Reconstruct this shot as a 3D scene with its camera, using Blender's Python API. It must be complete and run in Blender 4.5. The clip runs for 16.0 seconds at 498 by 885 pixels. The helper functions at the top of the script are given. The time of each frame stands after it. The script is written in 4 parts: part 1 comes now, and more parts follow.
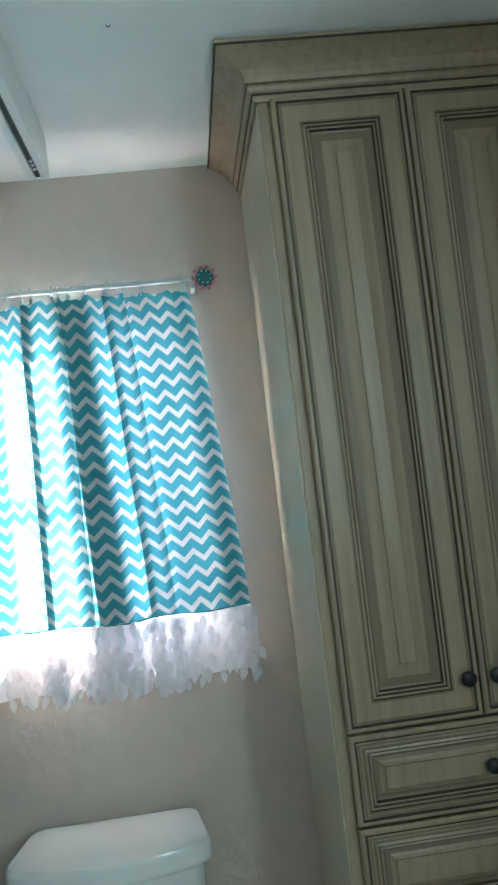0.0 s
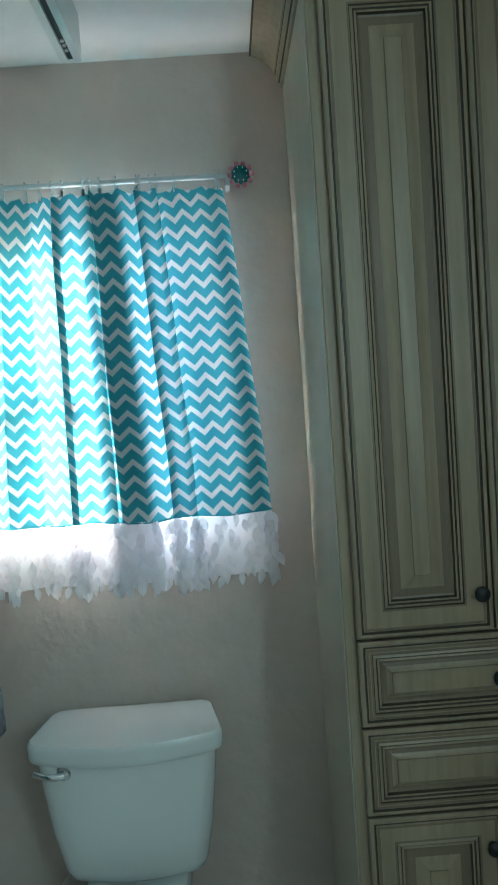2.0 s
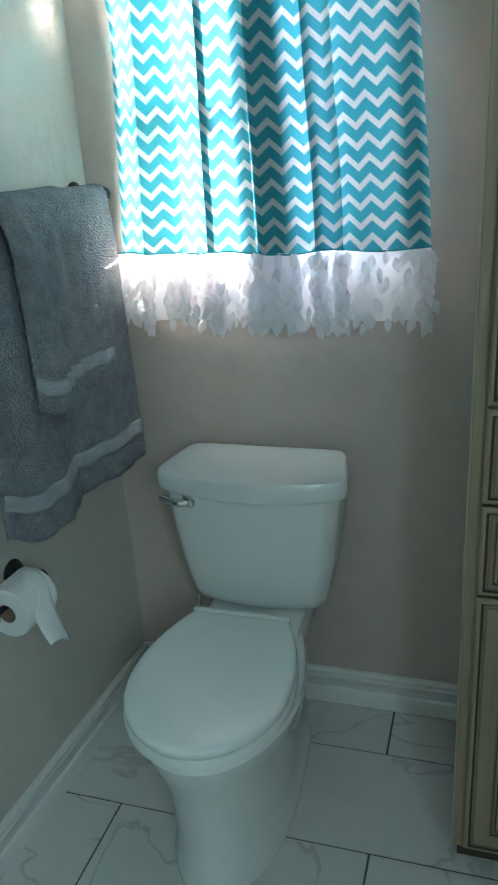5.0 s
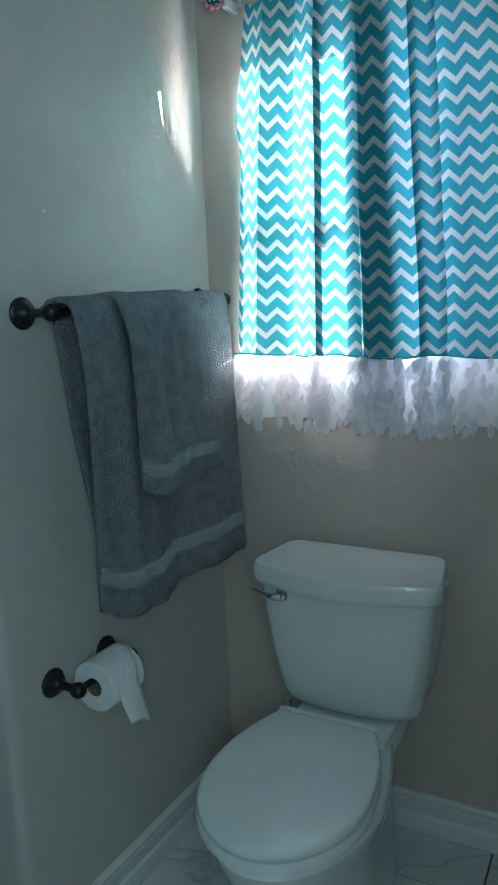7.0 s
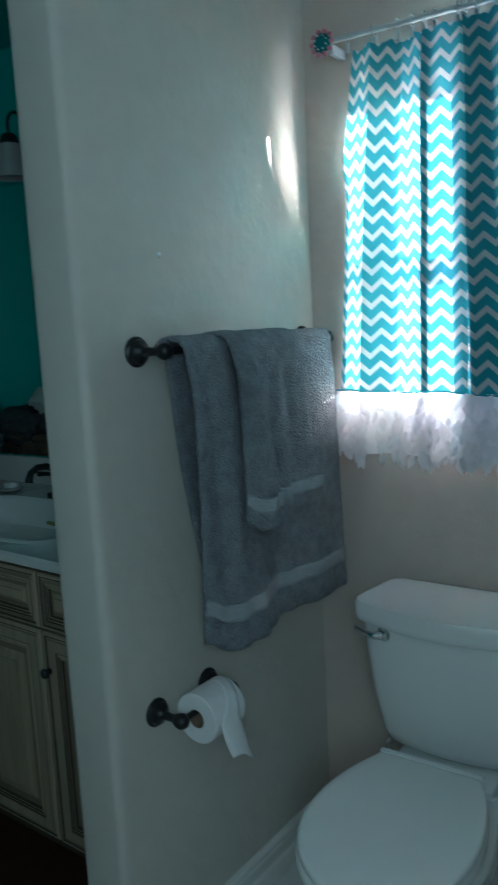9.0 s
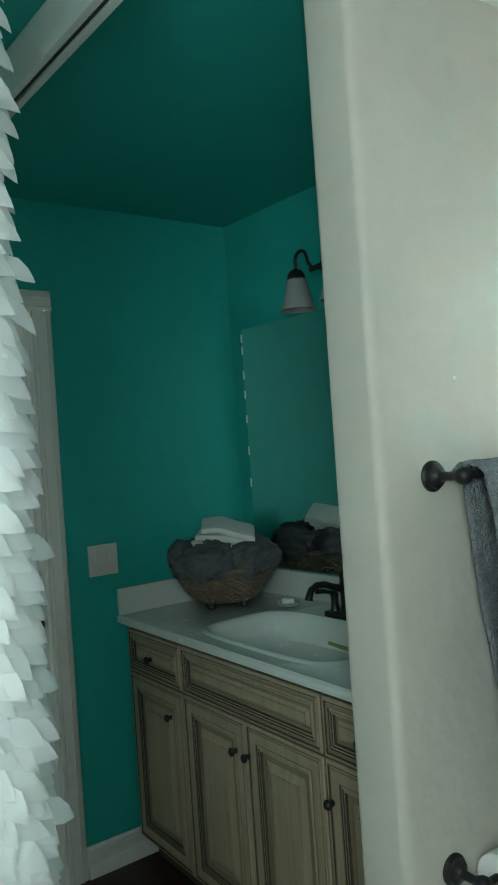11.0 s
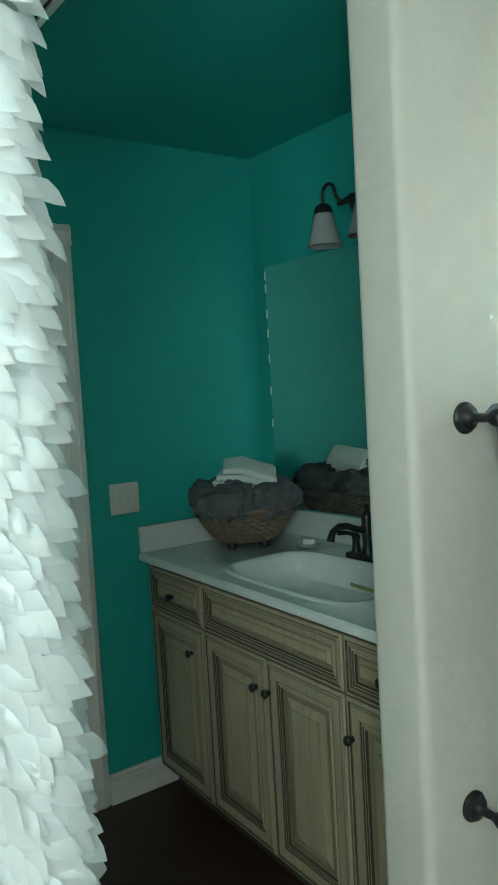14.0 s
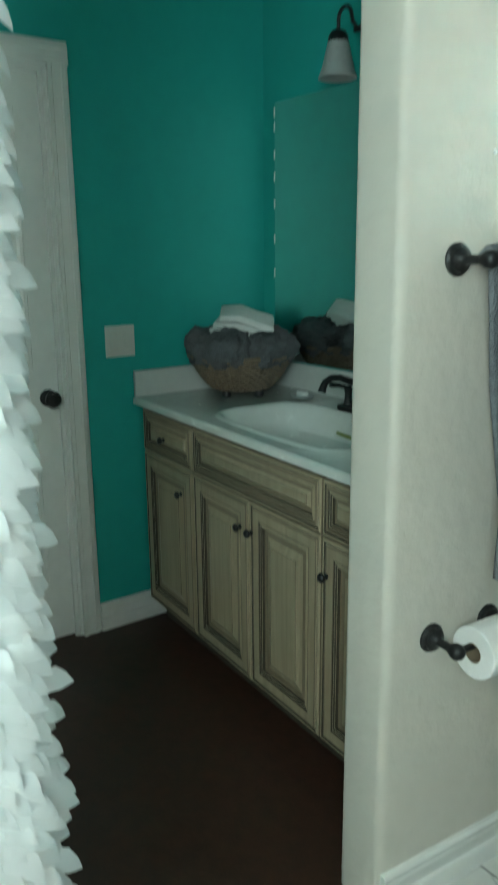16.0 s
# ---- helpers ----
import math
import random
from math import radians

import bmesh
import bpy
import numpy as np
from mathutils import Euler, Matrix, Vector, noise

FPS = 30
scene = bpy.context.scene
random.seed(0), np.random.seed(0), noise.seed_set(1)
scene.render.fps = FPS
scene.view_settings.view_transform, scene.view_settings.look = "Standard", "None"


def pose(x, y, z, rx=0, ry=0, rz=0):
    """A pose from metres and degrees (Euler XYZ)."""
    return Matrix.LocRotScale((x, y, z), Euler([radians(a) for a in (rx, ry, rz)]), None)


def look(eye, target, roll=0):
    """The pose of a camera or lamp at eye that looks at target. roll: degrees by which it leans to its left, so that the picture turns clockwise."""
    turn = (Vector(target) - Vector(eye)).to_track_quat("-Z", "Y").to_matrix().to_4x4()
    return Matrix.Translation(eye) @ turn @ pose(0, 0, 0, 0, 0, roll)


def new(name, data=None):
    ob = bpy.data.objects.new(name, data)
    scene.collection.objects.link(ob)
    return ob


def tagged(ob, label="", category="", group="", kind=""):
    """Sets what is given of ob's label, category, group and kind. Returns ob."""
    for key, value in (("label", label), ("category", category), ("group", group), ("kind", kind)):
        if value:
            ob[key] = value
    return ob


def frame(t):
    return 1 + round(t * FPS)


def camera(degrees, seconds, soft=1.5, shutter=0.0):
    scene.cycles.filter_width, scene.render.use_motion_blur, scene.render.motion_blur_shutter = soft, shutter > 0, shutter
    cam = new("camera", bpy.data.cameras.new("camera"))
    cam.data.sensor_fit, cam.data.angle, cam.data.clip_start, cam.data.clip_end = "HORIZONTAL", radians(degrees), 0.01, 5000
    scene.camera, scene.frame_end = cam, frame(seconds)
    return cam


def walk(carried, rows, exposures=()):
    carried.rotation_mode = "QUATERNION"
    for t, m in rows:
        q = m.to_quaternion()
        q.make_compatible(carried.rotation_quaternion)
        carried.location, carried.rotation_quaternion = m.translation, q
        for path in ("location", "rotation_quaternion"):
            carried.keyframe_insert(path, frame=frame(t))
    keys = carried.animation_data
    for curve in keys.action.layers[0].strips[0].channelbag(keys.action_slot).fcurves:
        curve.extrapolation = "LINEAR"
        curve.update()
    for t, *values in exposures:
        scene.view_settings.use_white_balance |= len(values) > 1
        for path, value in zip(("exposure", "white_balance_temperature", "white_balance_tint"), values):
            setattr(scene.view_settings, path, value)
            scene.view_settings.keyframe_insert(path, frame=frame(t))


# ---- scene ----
cam = camera(35.9, 16.0, soft=1.6, shutter=0.4)
EXPOSURES = [(0, 4.55, 5950, 13), (1, 4.2, 5750, 8), (2.5, 4.1, 5600, 4), (5, 4.1, 5650, 6), (7.5, 3.5, 5200, 6), (9, 3.5, 5200, 6), (9.5, 3.85, 5250, 5), (10.2, 4.6, 6100, 11), (12.3, 4.95, 6600, 8), (14, 5.15, 6550, 8), (16, 5.4, 6550, 8)]
PATH = [
    (0, (0.226, 0.128, 1.59), (0.384, 2.12, 1.669), -6.8),
    (0.5, (0.218, 0.139, 1.582), (0.276, 2.138, 1.606), -6.1),
    (1, (0.222, 0.135, 1.574), (0.256, 2.135, 1.552), -5.5),
    (1.5, (0.24, 0.137, 1.568), (0.279, 2.135, 1.493), -5.0),
    (2, (0.253, 0.143, 1.571), (0.292, 2.138, 1.435), -4.1),
    (2.3, (0.231, 0.207, 1.563), (0.261, 2.194, 1.334), -2.64),
    (2.5, (0.213, 0.28, 1.548), (0.201, 2.244, 1.173), -1.7),
    (2.7, (0.206, 0.347, 1.525), (0.141, 2.272, 0.986), -1.16),
    (3, (0.204, 0.412, 1.503), (0.097, 2.289, 0.821), -1.0),
    (3.2, (0.213, 0.426, 1.511), (0.081, 2.282, 0.778), -1.3),
    (3.5, (0.236, 0.435, 1.502), (0.016, 2.27, 0.736), -1.2),
    (4, (0.386, 0.408, 1.475), (-0.055, 2.174, 0.646), -1.9),
    (4.2, (0.418, 0.412, 1.485), (-0.069, 2.152, 0.627), -2.5),
    (4.5, (0.466, 0.382, 1.491), (-0.066, 2.136, 0.691), -3.9),
    (5, (0.457, 0.359, 1.49), (-0.12, 2.134, 0.771), -3.6),
    (5.2, (0.484, 0.345, 1.497), (-0.142, 2.116, 0.809), -3.2),
    (7.3, (0.54, 0.335, 1.433), (-0.381, 2.067, 1.044), -2.6),
    (7.5, (0.542, 0.336, 1.425), (-0.389, 2.064, 1.043), -2.7),
    (8, (0.545, 0.331, 1.409), (-0.424, 2.046, 1.062), -2.9),
    (8.5, (0.532, 0.331, 1.43), (-0.474, 2.024, 1.082), -2.8),
    (9, (0.52, 0.308, 1.455), (-0.591, 1.941, 1.143), -2.9),
    (9.5, (0.486, 0.282, 1.469), (-0.814, 1.785, 1.242), -3.3),
    (10, (0.467, 0.268, 1.481), (-0.973, 1.651, 1.355), -3.9),
    (10.2, (0.461, 0.272, 1.479), (-1.027, 1.606, 1.402), -4.1),
    (12.3, (0.426, 0.247, 1.505), (-1.201, 1.41, 1.532), -3.2),
    (12.5, (0.415, 0.246, 1.502), (-1.212, 1.41, 1.511), -2.9),
    (13, (0.406, 0.249, 1.493), (-1.218, 1.415, 1.449), -2.8),
    (13.5, (0.409, 0.259, 1.487), (-1.21, 1.43, 1.394), -3.0),
    (14, (0.414, 0.266, 1.483), (-1.199, 1.441, 1.345), -3.3),
    (14.5, (0.426, 0.262, 1.479), (-1.184, 1.435, 1.299), -3.4),
    (15, (0.457, 0.266, 1.478), (-1.152, 1.43, 1.238), -3.3),
    (15.5, (0.475, 0.281, 1.471), (-1.131, 1.437, 1.176), -2.9),
    (15.8, (0.463, 0.297, 1.447), (-1.143, 1.427, 1.065), -1.71),
    (16, (0.447, 0.31, 1.423), (-1.144, 1.421, 0.941), -0.6),
]
walk(cam, [(t, look(eye, target, roll)) for t, eye, target, roll in PATH], EXPOSURES)

# ---- world, sun, window light ----
CEIL, WALL_Y, MIRROR_Y, FAR_X = 2.41, 2.12, 2.19, -2.125
world = bpy.data.worlds.new("sky")
scene.world = world
world.use_nodes = True
wn = world.node_tree.nodes
sky = wn.new("ShaderNodeTexSky")
sky.sky_type, sky.sun_disc = "NISHITA", False
sky.sun_elevation, sky.sun_rotation = radians(13), radians(50)
world.node_tree.links.new(sky.outputs[0], wn["Background"].inputs[0])
wn["Background"].inputs[1].default_value = 0.115

sun = new("sun", bpy.data.lights.new("sun", "SUN"))
sun.data.energy, sun.data.angle, sun.data.color = 4.8, radians(0.6), (1.0, 0.82, 0.66)
sun.matrix_world = look((3.0, 4.5, 2.6), (0.0, 2.0, 1.7))

window_light = new("window_light", bpy.data.lights.new("window_light", "AREA"))
window_light.data.shape, window_light.data.size, window_light.data.size_y = "RECTANGLE", 0.36, 0.70
window_light.data.energy, window_light.data.color = 0.30, (0.82, 0.84, 1.0)
window_light.matrix_world = look((-0.008, 2.178, 1.633), (-0.008, 0.0, 1.633))

# added fill light behind the camera, set in an unseen, assumed window
side_fill = new("side_window_light", bpy.data.lights.new("side_window_light", "AREA"))
side_fill.data.shape, side_fill.data.size, side_fill.data.size_y = "RECTANGLE", 0.80, 0.92
side_fill.data.energy, side_fill.data.color = 1.18, (0.73, 1.0, 0.985)
side_fill.matrix_world = look((1.075, -0.45, 1.80), (-2.0, -0.45, 1.75))


# ---- materials ----
def mat(name, color, rough=0.5, metal=0.0, vary=0.12, scale=6.0, bump=0.0, bump_scale=120.0, spec=0.5, coat=0.0, stretch=(1, 1, 1), rough_vary=0.06):
    """Principled paint with colour variation at two scales and a fine relief."""
    m = bpy.data.materials.new(name)
    m.use_nodes = True
    nt = m.node_tree
    b = nt.nodes["Principled BSDF"]
    tc = nt.nodes.new("ShaderNodeTexCoord")
    mp = nt.nodes.new("ShaderNodeMapping")
    mp.inputs["Scale"].default_value = stretch
    nt.links.new(tc.outputs["Object"], mp.inputs[0])
    n1, n2 = nt.nodes.new("ShaderNodeTexNoise"), nt.nodes.new("ShaderNodeTexNoise")
    n1.inputs["Scale"].default_value, n2.inputs["Scale"].default_value = scale, scale * 7
    n1.inputs["Detail"].default_value = n2.inputs["Detail"].default_value = 4
    for n in (n1, n2):
        nt.links.new(mp.outputs[0], n.inputs["Vector"])
    add = nt.nodes.new("ShaderNodeMath")
    nt.links.new(n1.outputs[0], add.inputs[0])
    nt.links.new(n2.outputs[0], add.inputs[1])
    mr = nt.nodes.new("ShaderNodeMapRange")
    mr.inputs[1].default_value, mr.inputs[2].default_value = 0.6, 1.4
    mr.inputs[3].default_value, mr.inputs[4].default_value = 1 - vary, 1 + vary
    nt.links.new(add.outputs[0], mr.inputs[0])
    mul = nt.nodes.new("ShaderNodeMix")
    mul.data_type, mul.blend_type = "RGBA", "MULTIPLY"
    mul.inputs[0].default_value = 1.0
    mul.inputs[6].default_value = (*color, 1)
    nt.links.new(mr.outputs[0], mul.inputs[7])
    nt.links.new(mul.outputs[2], b.inputs["Base Color"])
    rr = nt.nodes.new("ShaderNodeMapRange")
    rr.inputs[3].default_value, rr.inputs[4].default_value = max(0.02, rough - rough_vary), min(1, rough + rough_vary)
    nt.links.new(n2.outputs[0], rr.inputs[0])
    nt.links.new(rr.outputs[0], b.inputs["Roughness"])
    b.inputs["Metallic"].default_value = metal
    b.inputs["Specular IOR Level"].default_value = spec
    b.inputs["Coat Weight"].default_value = coat
    if bump:
        n3 = nt.nodes.new("ShaderNodeTexNoise")
        n3.inputs["Scale"].default_value, n3.inputs["Detail"].default_value = bump_scale, 3
        nt.links.new(tc.outputs["Object"], n3.inputs["Vector"])
        bp = nt.nodes.new("ShaderNodeBump")
        bp.inputs["Strength"].default_value, bp.inputs["Distance"].default_value = 1.0, bump
        nt.links.new(n3.outputs[0], bp.inputs["Height"])
        nt.links.new(bp.outputs[0], b.inputs["Normal"])
    return m


def math_node(nt, op, a, b=None):
    n = nt.nodes.new("ShaderNodeMath")
    n.operation = op
    for i, v in enumerate((a, b)):
        if v is None:
            continue
        if isinstance(v, (int, float)):
            n.inputs[i].default_value = v
        else:
            nt.links.new(v, n.inputs[i])
    return n.outputs[0]


def cloth(name, color, through_part=0.5, gloss=0.0, sheer=0.0):
    """Thin cloth that lets light through."""
    m = bpy.data.materials.new(name)
    m.use_nodes = True
    nt = m.node_tree
    nt.nodes.remove(nt.nodes["Principled BSDF"])
    d, tr, mix = nt.nodes.new("ShaderNodeBsdfDiffuse"), nt.nodes.new("ShaderNodeBsdfTranslucent"), nt.nodes.new("ShaderNodeMixShader")
    for n in (d, tr):
        n.inputs["Color"].default_value = (*color, 1)
    mix.inputs[0].default_value = through_part
    nt.links.new(d.outputs[0], mix.inputs[1])
    nt.links.new(tr.outputs[0], mix.inputs[2])
    nt.links.new(mix.outputs[0], nt.nodes["Material Output"].inputs[0])
    if gloss:
        gl, mx = nt.nodes.new("ShaderNodeBsdfGlossy"), nt.nodes.new("ShaderNodeMixShader")
        gl.inputs["Roughness"].default_value = 0.42
        mx.inputs[0].default_value = gloss
        nt.links.new(mix.outputs[0], mx.inputs[1])
        nt.links.new(gl.outputs[0], mx.inputs[2])
        nt.links.new(mx.outputs[0], nt.nodes["Material Output"].inputs[0])
    if sheer:
        out = nt.nodes["Material Output"].inputs[0]
        src = out.links[0].from_socket
        cl, ms = nt.nodes.new("ShaderNodeBsdfTransparent"), nt.nodes.new("ShaderNodeMixShader")
        ms.inputs[0].default_value = sheer
        nt.links.new(src, ms.inputs[1])
        nt.links.new(cl.outputs[0], ms.inputs[2])
        nt.links.new(ms.outputs[0], out)
    return m, d, tr, nt


def chevron_cloth():
    m, d, tr, nt = cloth("chevron_cloth", (0.0, 0.4, 0.45), 0.20)
    uv = nt.nodes.new("ShaderNodeTexCoord")
    sep = nt.nodes.new("ShaderNodeSeparateXYZ")
    nt.links.new(uv.outputs["UV"], sep.inputs[0])
    zig = math_node(nt, "PINGPONG", sep.outputs[0], 0.0255)
    v = math_node(nt, "ADD", sep.outputs[1], math_node(nt, "MULTIPLY", zig, 0.86))
    s = math_node(nt, "FRACT", math_node(nt, "DIVIDE", v, 0.0400))
    edge = nt.nodes.new("ShaderNodeMapRange")
    edge.inputs[1].default_value, edge.inputs[2].default_value, edge.inputs[3].default_value, edge.inputs[4].default_value = 0.150, 0.225, 1.0, 0.0
    nt.links.new(math_node(nt, "ABSOLUTE", math_node(nt, "SUBTRACT", s, 0.4)), edge.inputs[0])
    white = edge.outputs[0]
    weave = nt.nodes.new("ShaderNodeTexNoise")
    weave.inputs["Scale"].default_value = 350
    nt.links.new(uv.outputs["UV"], weave.inputs["Vector"])
    mixc = nt.nodes.new("ShaderNodeMix")
    mixc.data_type = "RGBA"
    nt.links.new(white, mixc.inputs[0])
    mixc.inputs[6].default_value = (0.085, 0.40, 0.49, 1)
    mixc.inputs[7].default_value = (0.76, 0.76, 0.76, 1)
    mul = nt.nodes.new("ShaderNodeMix")
    mul.data_type, mul.blend_type = "RGBA", "MULTIPLY"
    mul.inputs[0].default_value = 0.35
    nt.links.new(mixc.outputs[2], mul.inputs[6])
    nt.links.new(weave.outputs[0], mul.inputs[7])
    for n in (d, tr):
        nt.links.new(mul.outputs[2], n.inputs["Color"])
    return m


def glazed_paint(name="antique_cream_paint", color=(0.345, 0.272, 0.180)):
    """Cream cabinet paint, brushed along the grain with a brown glaze."""
    m = mat(name, color, 0.40, vary=0.10, scale=4, bump=0.0005, bump_scale=60, stretch=(5, 5, 0.8))
    nt = m.node_tree
    b = nt.nodes["Principled BSDF"]
    src = b.inputs["Base Color"].links[0].from_socket
    tc, mp, n = nt.nodes.new("ShaderNodeTexCoord"), nt.nodes.new("ShaderNodeMapping"), nt.nodes.new("ShaderNodeTexNoise")
    mp.inputs["Scale"].default_value = (26, 26, 1.1)
    n.inputs["Scale"].default_value, n.inputs["Detail"].default_value = 2.2, 5
    nt.links.new(tc.outputs["Object"], mp.inputs[0])
    nt.links.new(mp.outputs[0], n.inputs["Vector"])
    rng_ = nt.nodes.new("ShaderNodeMapRange")
    rng_.inputs[1].default_value, rng_.inputs[2].default_value, rng_.inputs[3].default_value, rng_.inputs[4].default_value = 0.44, 0.76, 0.0, 0.45
    nt.links.new(n.outputs[0], rng_.inputs[0])
    mix = nt.nodes.new("ShaderNodeMix")
    mix.data_type = "RGBA"
    nt.links.new(rng_.outputs[0], mix.inputs[0])
    nt.links.new(src, mix.inputs[6])
    mix.inputs[7].default_value = (0.17, 0.125, 0.08, 1)
    nt.links.new(mix.outputs[2], b.inputs["Base Color"])
    return m


def marble():
    m = mat("marble_tile", (0.66, 0.65, 0.62), 0.22, vary=0.05, scale=3)
    nt = m.node_tree
    b = nt.nodes["Principled BSDF"]
    src = b.inputs["Base Color"].links[0].from_socket
    info = nt.nodes.new("ShaderNodeObjectInfo")
    geo = nt.nodes.new("ShaderNodeTexCoord")
    vadd = nt.nodes.new("ShaderNodeVectorMath")
    vadd.operation = "ADD"
    cmb = nt.nodes.new("ShaderNodeCombineXYZ")
    nt.links.new(math_node(nt, "MULTIPLY", info.outputs["Random"], 40.0), cmb.inputs[0])
    nt.links.new(geo.outputs["Object"], vadd.inputs[0])
    nt.links.new(cmb.outputs[0], vadd.inputs[1])
    warp = nt.nodes.new("ShaderNodeTexNoise")
    warp.inputs["Scale"].default_value, warp.inputs["Detail"].default_value, warp.inputs["Distortion"].default_value = 1.3, 5, 1.6
    nt.links.new(vadd.outputs[0], warp.inputs["Vector"])
    vein = math_node(nt, "ABSOLUTE", math_node(nt, "SUBTRACT", warp.outputs[0], 0.5))
    line = nt.nodes.new("ShaderNodeMapRange")
    line.inputs[1].default_value, line.inputs[2].default_value = 0.0, 0.014
    line.inputs[3].default_value, line.inputs[4].default_value = 0.52, 1.0
    nt.links.new(vein, line.inputs[0])
    mul = nt.nodes.new("ShaderNodeMix")
    mul.data_type, mul.blend_type = "RGBA", "MULTIPLY"
    mul.inputs[0].default_value = 0.55
    nt.links.new(src, mul.inputs[6])
    nt.links.new(line.outputs[0], mul.inputs[7])
    nt.links.new(mul.outputs[2], b.inputs["Base Color"])
    return m


def ribs(m, period, depth):
    """Fine horizontal ribs as relief."""
    nt = m.node_tree
    tc, sep, bp = nt.nodes.new("ShaderNodeTexCoord"), nt.nodes.new("ShaderNodeSeparateXYZ"), nt.nodes.new("ShaderNodeBump")
    nt.links.new(tc.outputs["Object"], sep.inputs[0])
    nt.links.new(math_node(nt, "PINGPONG", math_node(nt, "DIVIDE", sep.outputs[2], period), 0.5), bp.inputs["Height"])
    bp.inputs["Distance"].default_value = depth
    nt.links.new(bp.outputs[0], nt.nodes["Principled BSDF"].inputs["Normal"])


M_WALL = mat("greige_wall_paint", (0.565, 0.468, 0.412), 0.38, vary=0.05, scale=3, bump=0.0025, bump_scale=28)
M_WALL_GLOSS = mat("greige_wall_semi_gloss", (0.585, 0.54, 0.48), 0.58, vary=0.04, scale=3, bump=0.0026, bump_scale=30, spec=0.42, rough_vary=0.015)
M_TEAL = mat("teal_wall_paint", (0.022, 0.36, 0.32), 0.55, vary=0.06, scale=2.5, bump=0.0006, bump_scale=40, spec=0.25)
M_CEIL = mat("white_ceiling_paint", (0.87, 0.87, 0.86), 0.6, vary=0.03, scale=3, bump=0.001, bump_scale=60)
M_TRIM = mat("white_trim_paint", (0.74, 0.73, 0.70), 0.35, vary=0.05, scale=4)
M_CAB = glazed_paint()
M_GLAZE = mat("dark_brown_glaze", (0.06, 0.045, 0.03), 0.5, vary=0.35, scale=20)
# unglazed cabinet cream, lightened to carry the window light on one side
M_CAB_SIDE_LIT = mat("side_lit_cream_paint", (0.50, 0.44, 0.34), 0.42, vary=0.08, scale=4, stretch=(4, 4, 0.8))
M_CAB_WORN = glazed_paint("glazed_cream_paint", (0.21, 0.158, 0.102))
M_CERAMIC = mat("white_glazed_china", (0.80, 0.81, 0.79), 0.10, vary=0.015, scale=3, coat=0.3)
M_SEAT = mat("white_seat_plastic", (0.84, 0.85, 0.83), 0.08, vary=0.015, scale=3)
M_BLACK = mat("oil_rubbed_bronze", (0.035, 0.035, 0.036), 0.38, metal=0.65, vary=0.4, scale=25)
M_CHROME = mat("chrome", (0.78, 0.78, 0.78), 0.10, metal=1.0, vary=0.05, scale=20)
M_TOWEL = mat("grey_terry", (0.335, 0.352, 0.378), 0.95, vary=0.32, scale=36, bump=0.020, bump_scale=210, spec=0.1)
M_TOWEL_BAND = mat("grey_woven_band", (0.37, 0.39, 0.41), 0.85, vary=0.12, scale=60, stretch=(1, 1, 12))
ribs(M_TOWEL_BAND, 0.0046, 0.0025)
M_DARKTOWEL = mat("charcoal_terry", (0.125, 0.128, 0.135), 0.95, vary=0.35, scale=30, bump=0.006, bump_scale=300, spec=0.1)
M_WASH = mat("white_terry", (0.72, 0.72, 0.70), 0.95, vary=0.08, scale=30, bump=0.003, bump_scale=300, spec=0.1)
M_PAPER = mat("white_tissue", (0.82, 0.81, 0.80), 0.9, vary=0.03, scale=20, bump=0.0008, bump_scale=200, spec=0.1)
M_CARD = mat("cardboard", (0.25, 0.18, 0.12), 0.9)
M_COUNTER = mat("white_cultured_marble", (0.62, 0.63, 0.60), 0.25, vary=0.05, scale=5)
M_WICKER = mat("brown_wicker", (0.17, 0.12, 0.08), 0.6, vary=0.4, scale=40)
M_DARKFLOOR = mat("dark_brown_floor", (0.038, 0.014, 0.008), 0.5, vary=0.5, scale=22, bump=0.0008, bump_scale=70)
M_GROUT = mat("grey_grout", (0.09, 0.085, 0.08), 0.9, vary=0.15, scale=40)
M_TILE = marble()
M_PLASTIC = mat("ivory_plastic", (0.62, 0.60, 0.55), 0.35, vary=0.03)
M_METALTRACK = mat("white_track_enamel", (0.72, 0.74, 0.73), 0.35, vary=0.04)
M_DARK = mat("dark_slot", (0.02, 0.025, 0.025), 0.6)
M_BEADTEAL = mat("teal_enamel", (0.0, 0.16, 0.17), 0.3, vary=0.2, scale=60)
M_BEADPINK = mat("pink_bead", (0.55, 0.22, 0.28), 0.3, vary=0.2, scale=60)
M_ROD = mat("white_rod_enamel", (0.52, 0.56, 0.56), 0.25, vary=0.04)
M_FROST = mat("frosted_shade_glass", (0.33, 0.34, 0.33), 0.35, vary=0.08, scale=12)
M_GREEN = mat("yellow_green_plastic", (0.20, 0.22, 0.07), 0.35)
M_GRASS = mat("outdoor_ground", (0.09, 0.11, 0.05), 0.95, vary=0.3, scale=1)
M_CHEVRON = chevron_cloth()
M_PETAL = cloth("white_petal_cloth", (0.90, 0.90, 0.90), 0.80, 0.05)[0]
M_HEM_PETAL = cloth("sheer_hem_petal", (0.97, 0.96, 0.98), 0.66, 0.03, 0.10)[0]
M_HEM_LINING = cloth("sheer_hem_backing", (0.92, 0.90, 0.93), 0.46)[0]
M_LINING = cloth("white_curtain_backing", (0.88, 0.88, 0.87), 0.5)[0]
M_MIRROR = bpy.data.materials.new("mirror_silver")
M_MIRROR.use_nodes = True
M_MIRROR.node_tree.nodes["Principled BSDF"].inputs["Base Color"].default_value = (0.86, 0.90, 0.88, 1)
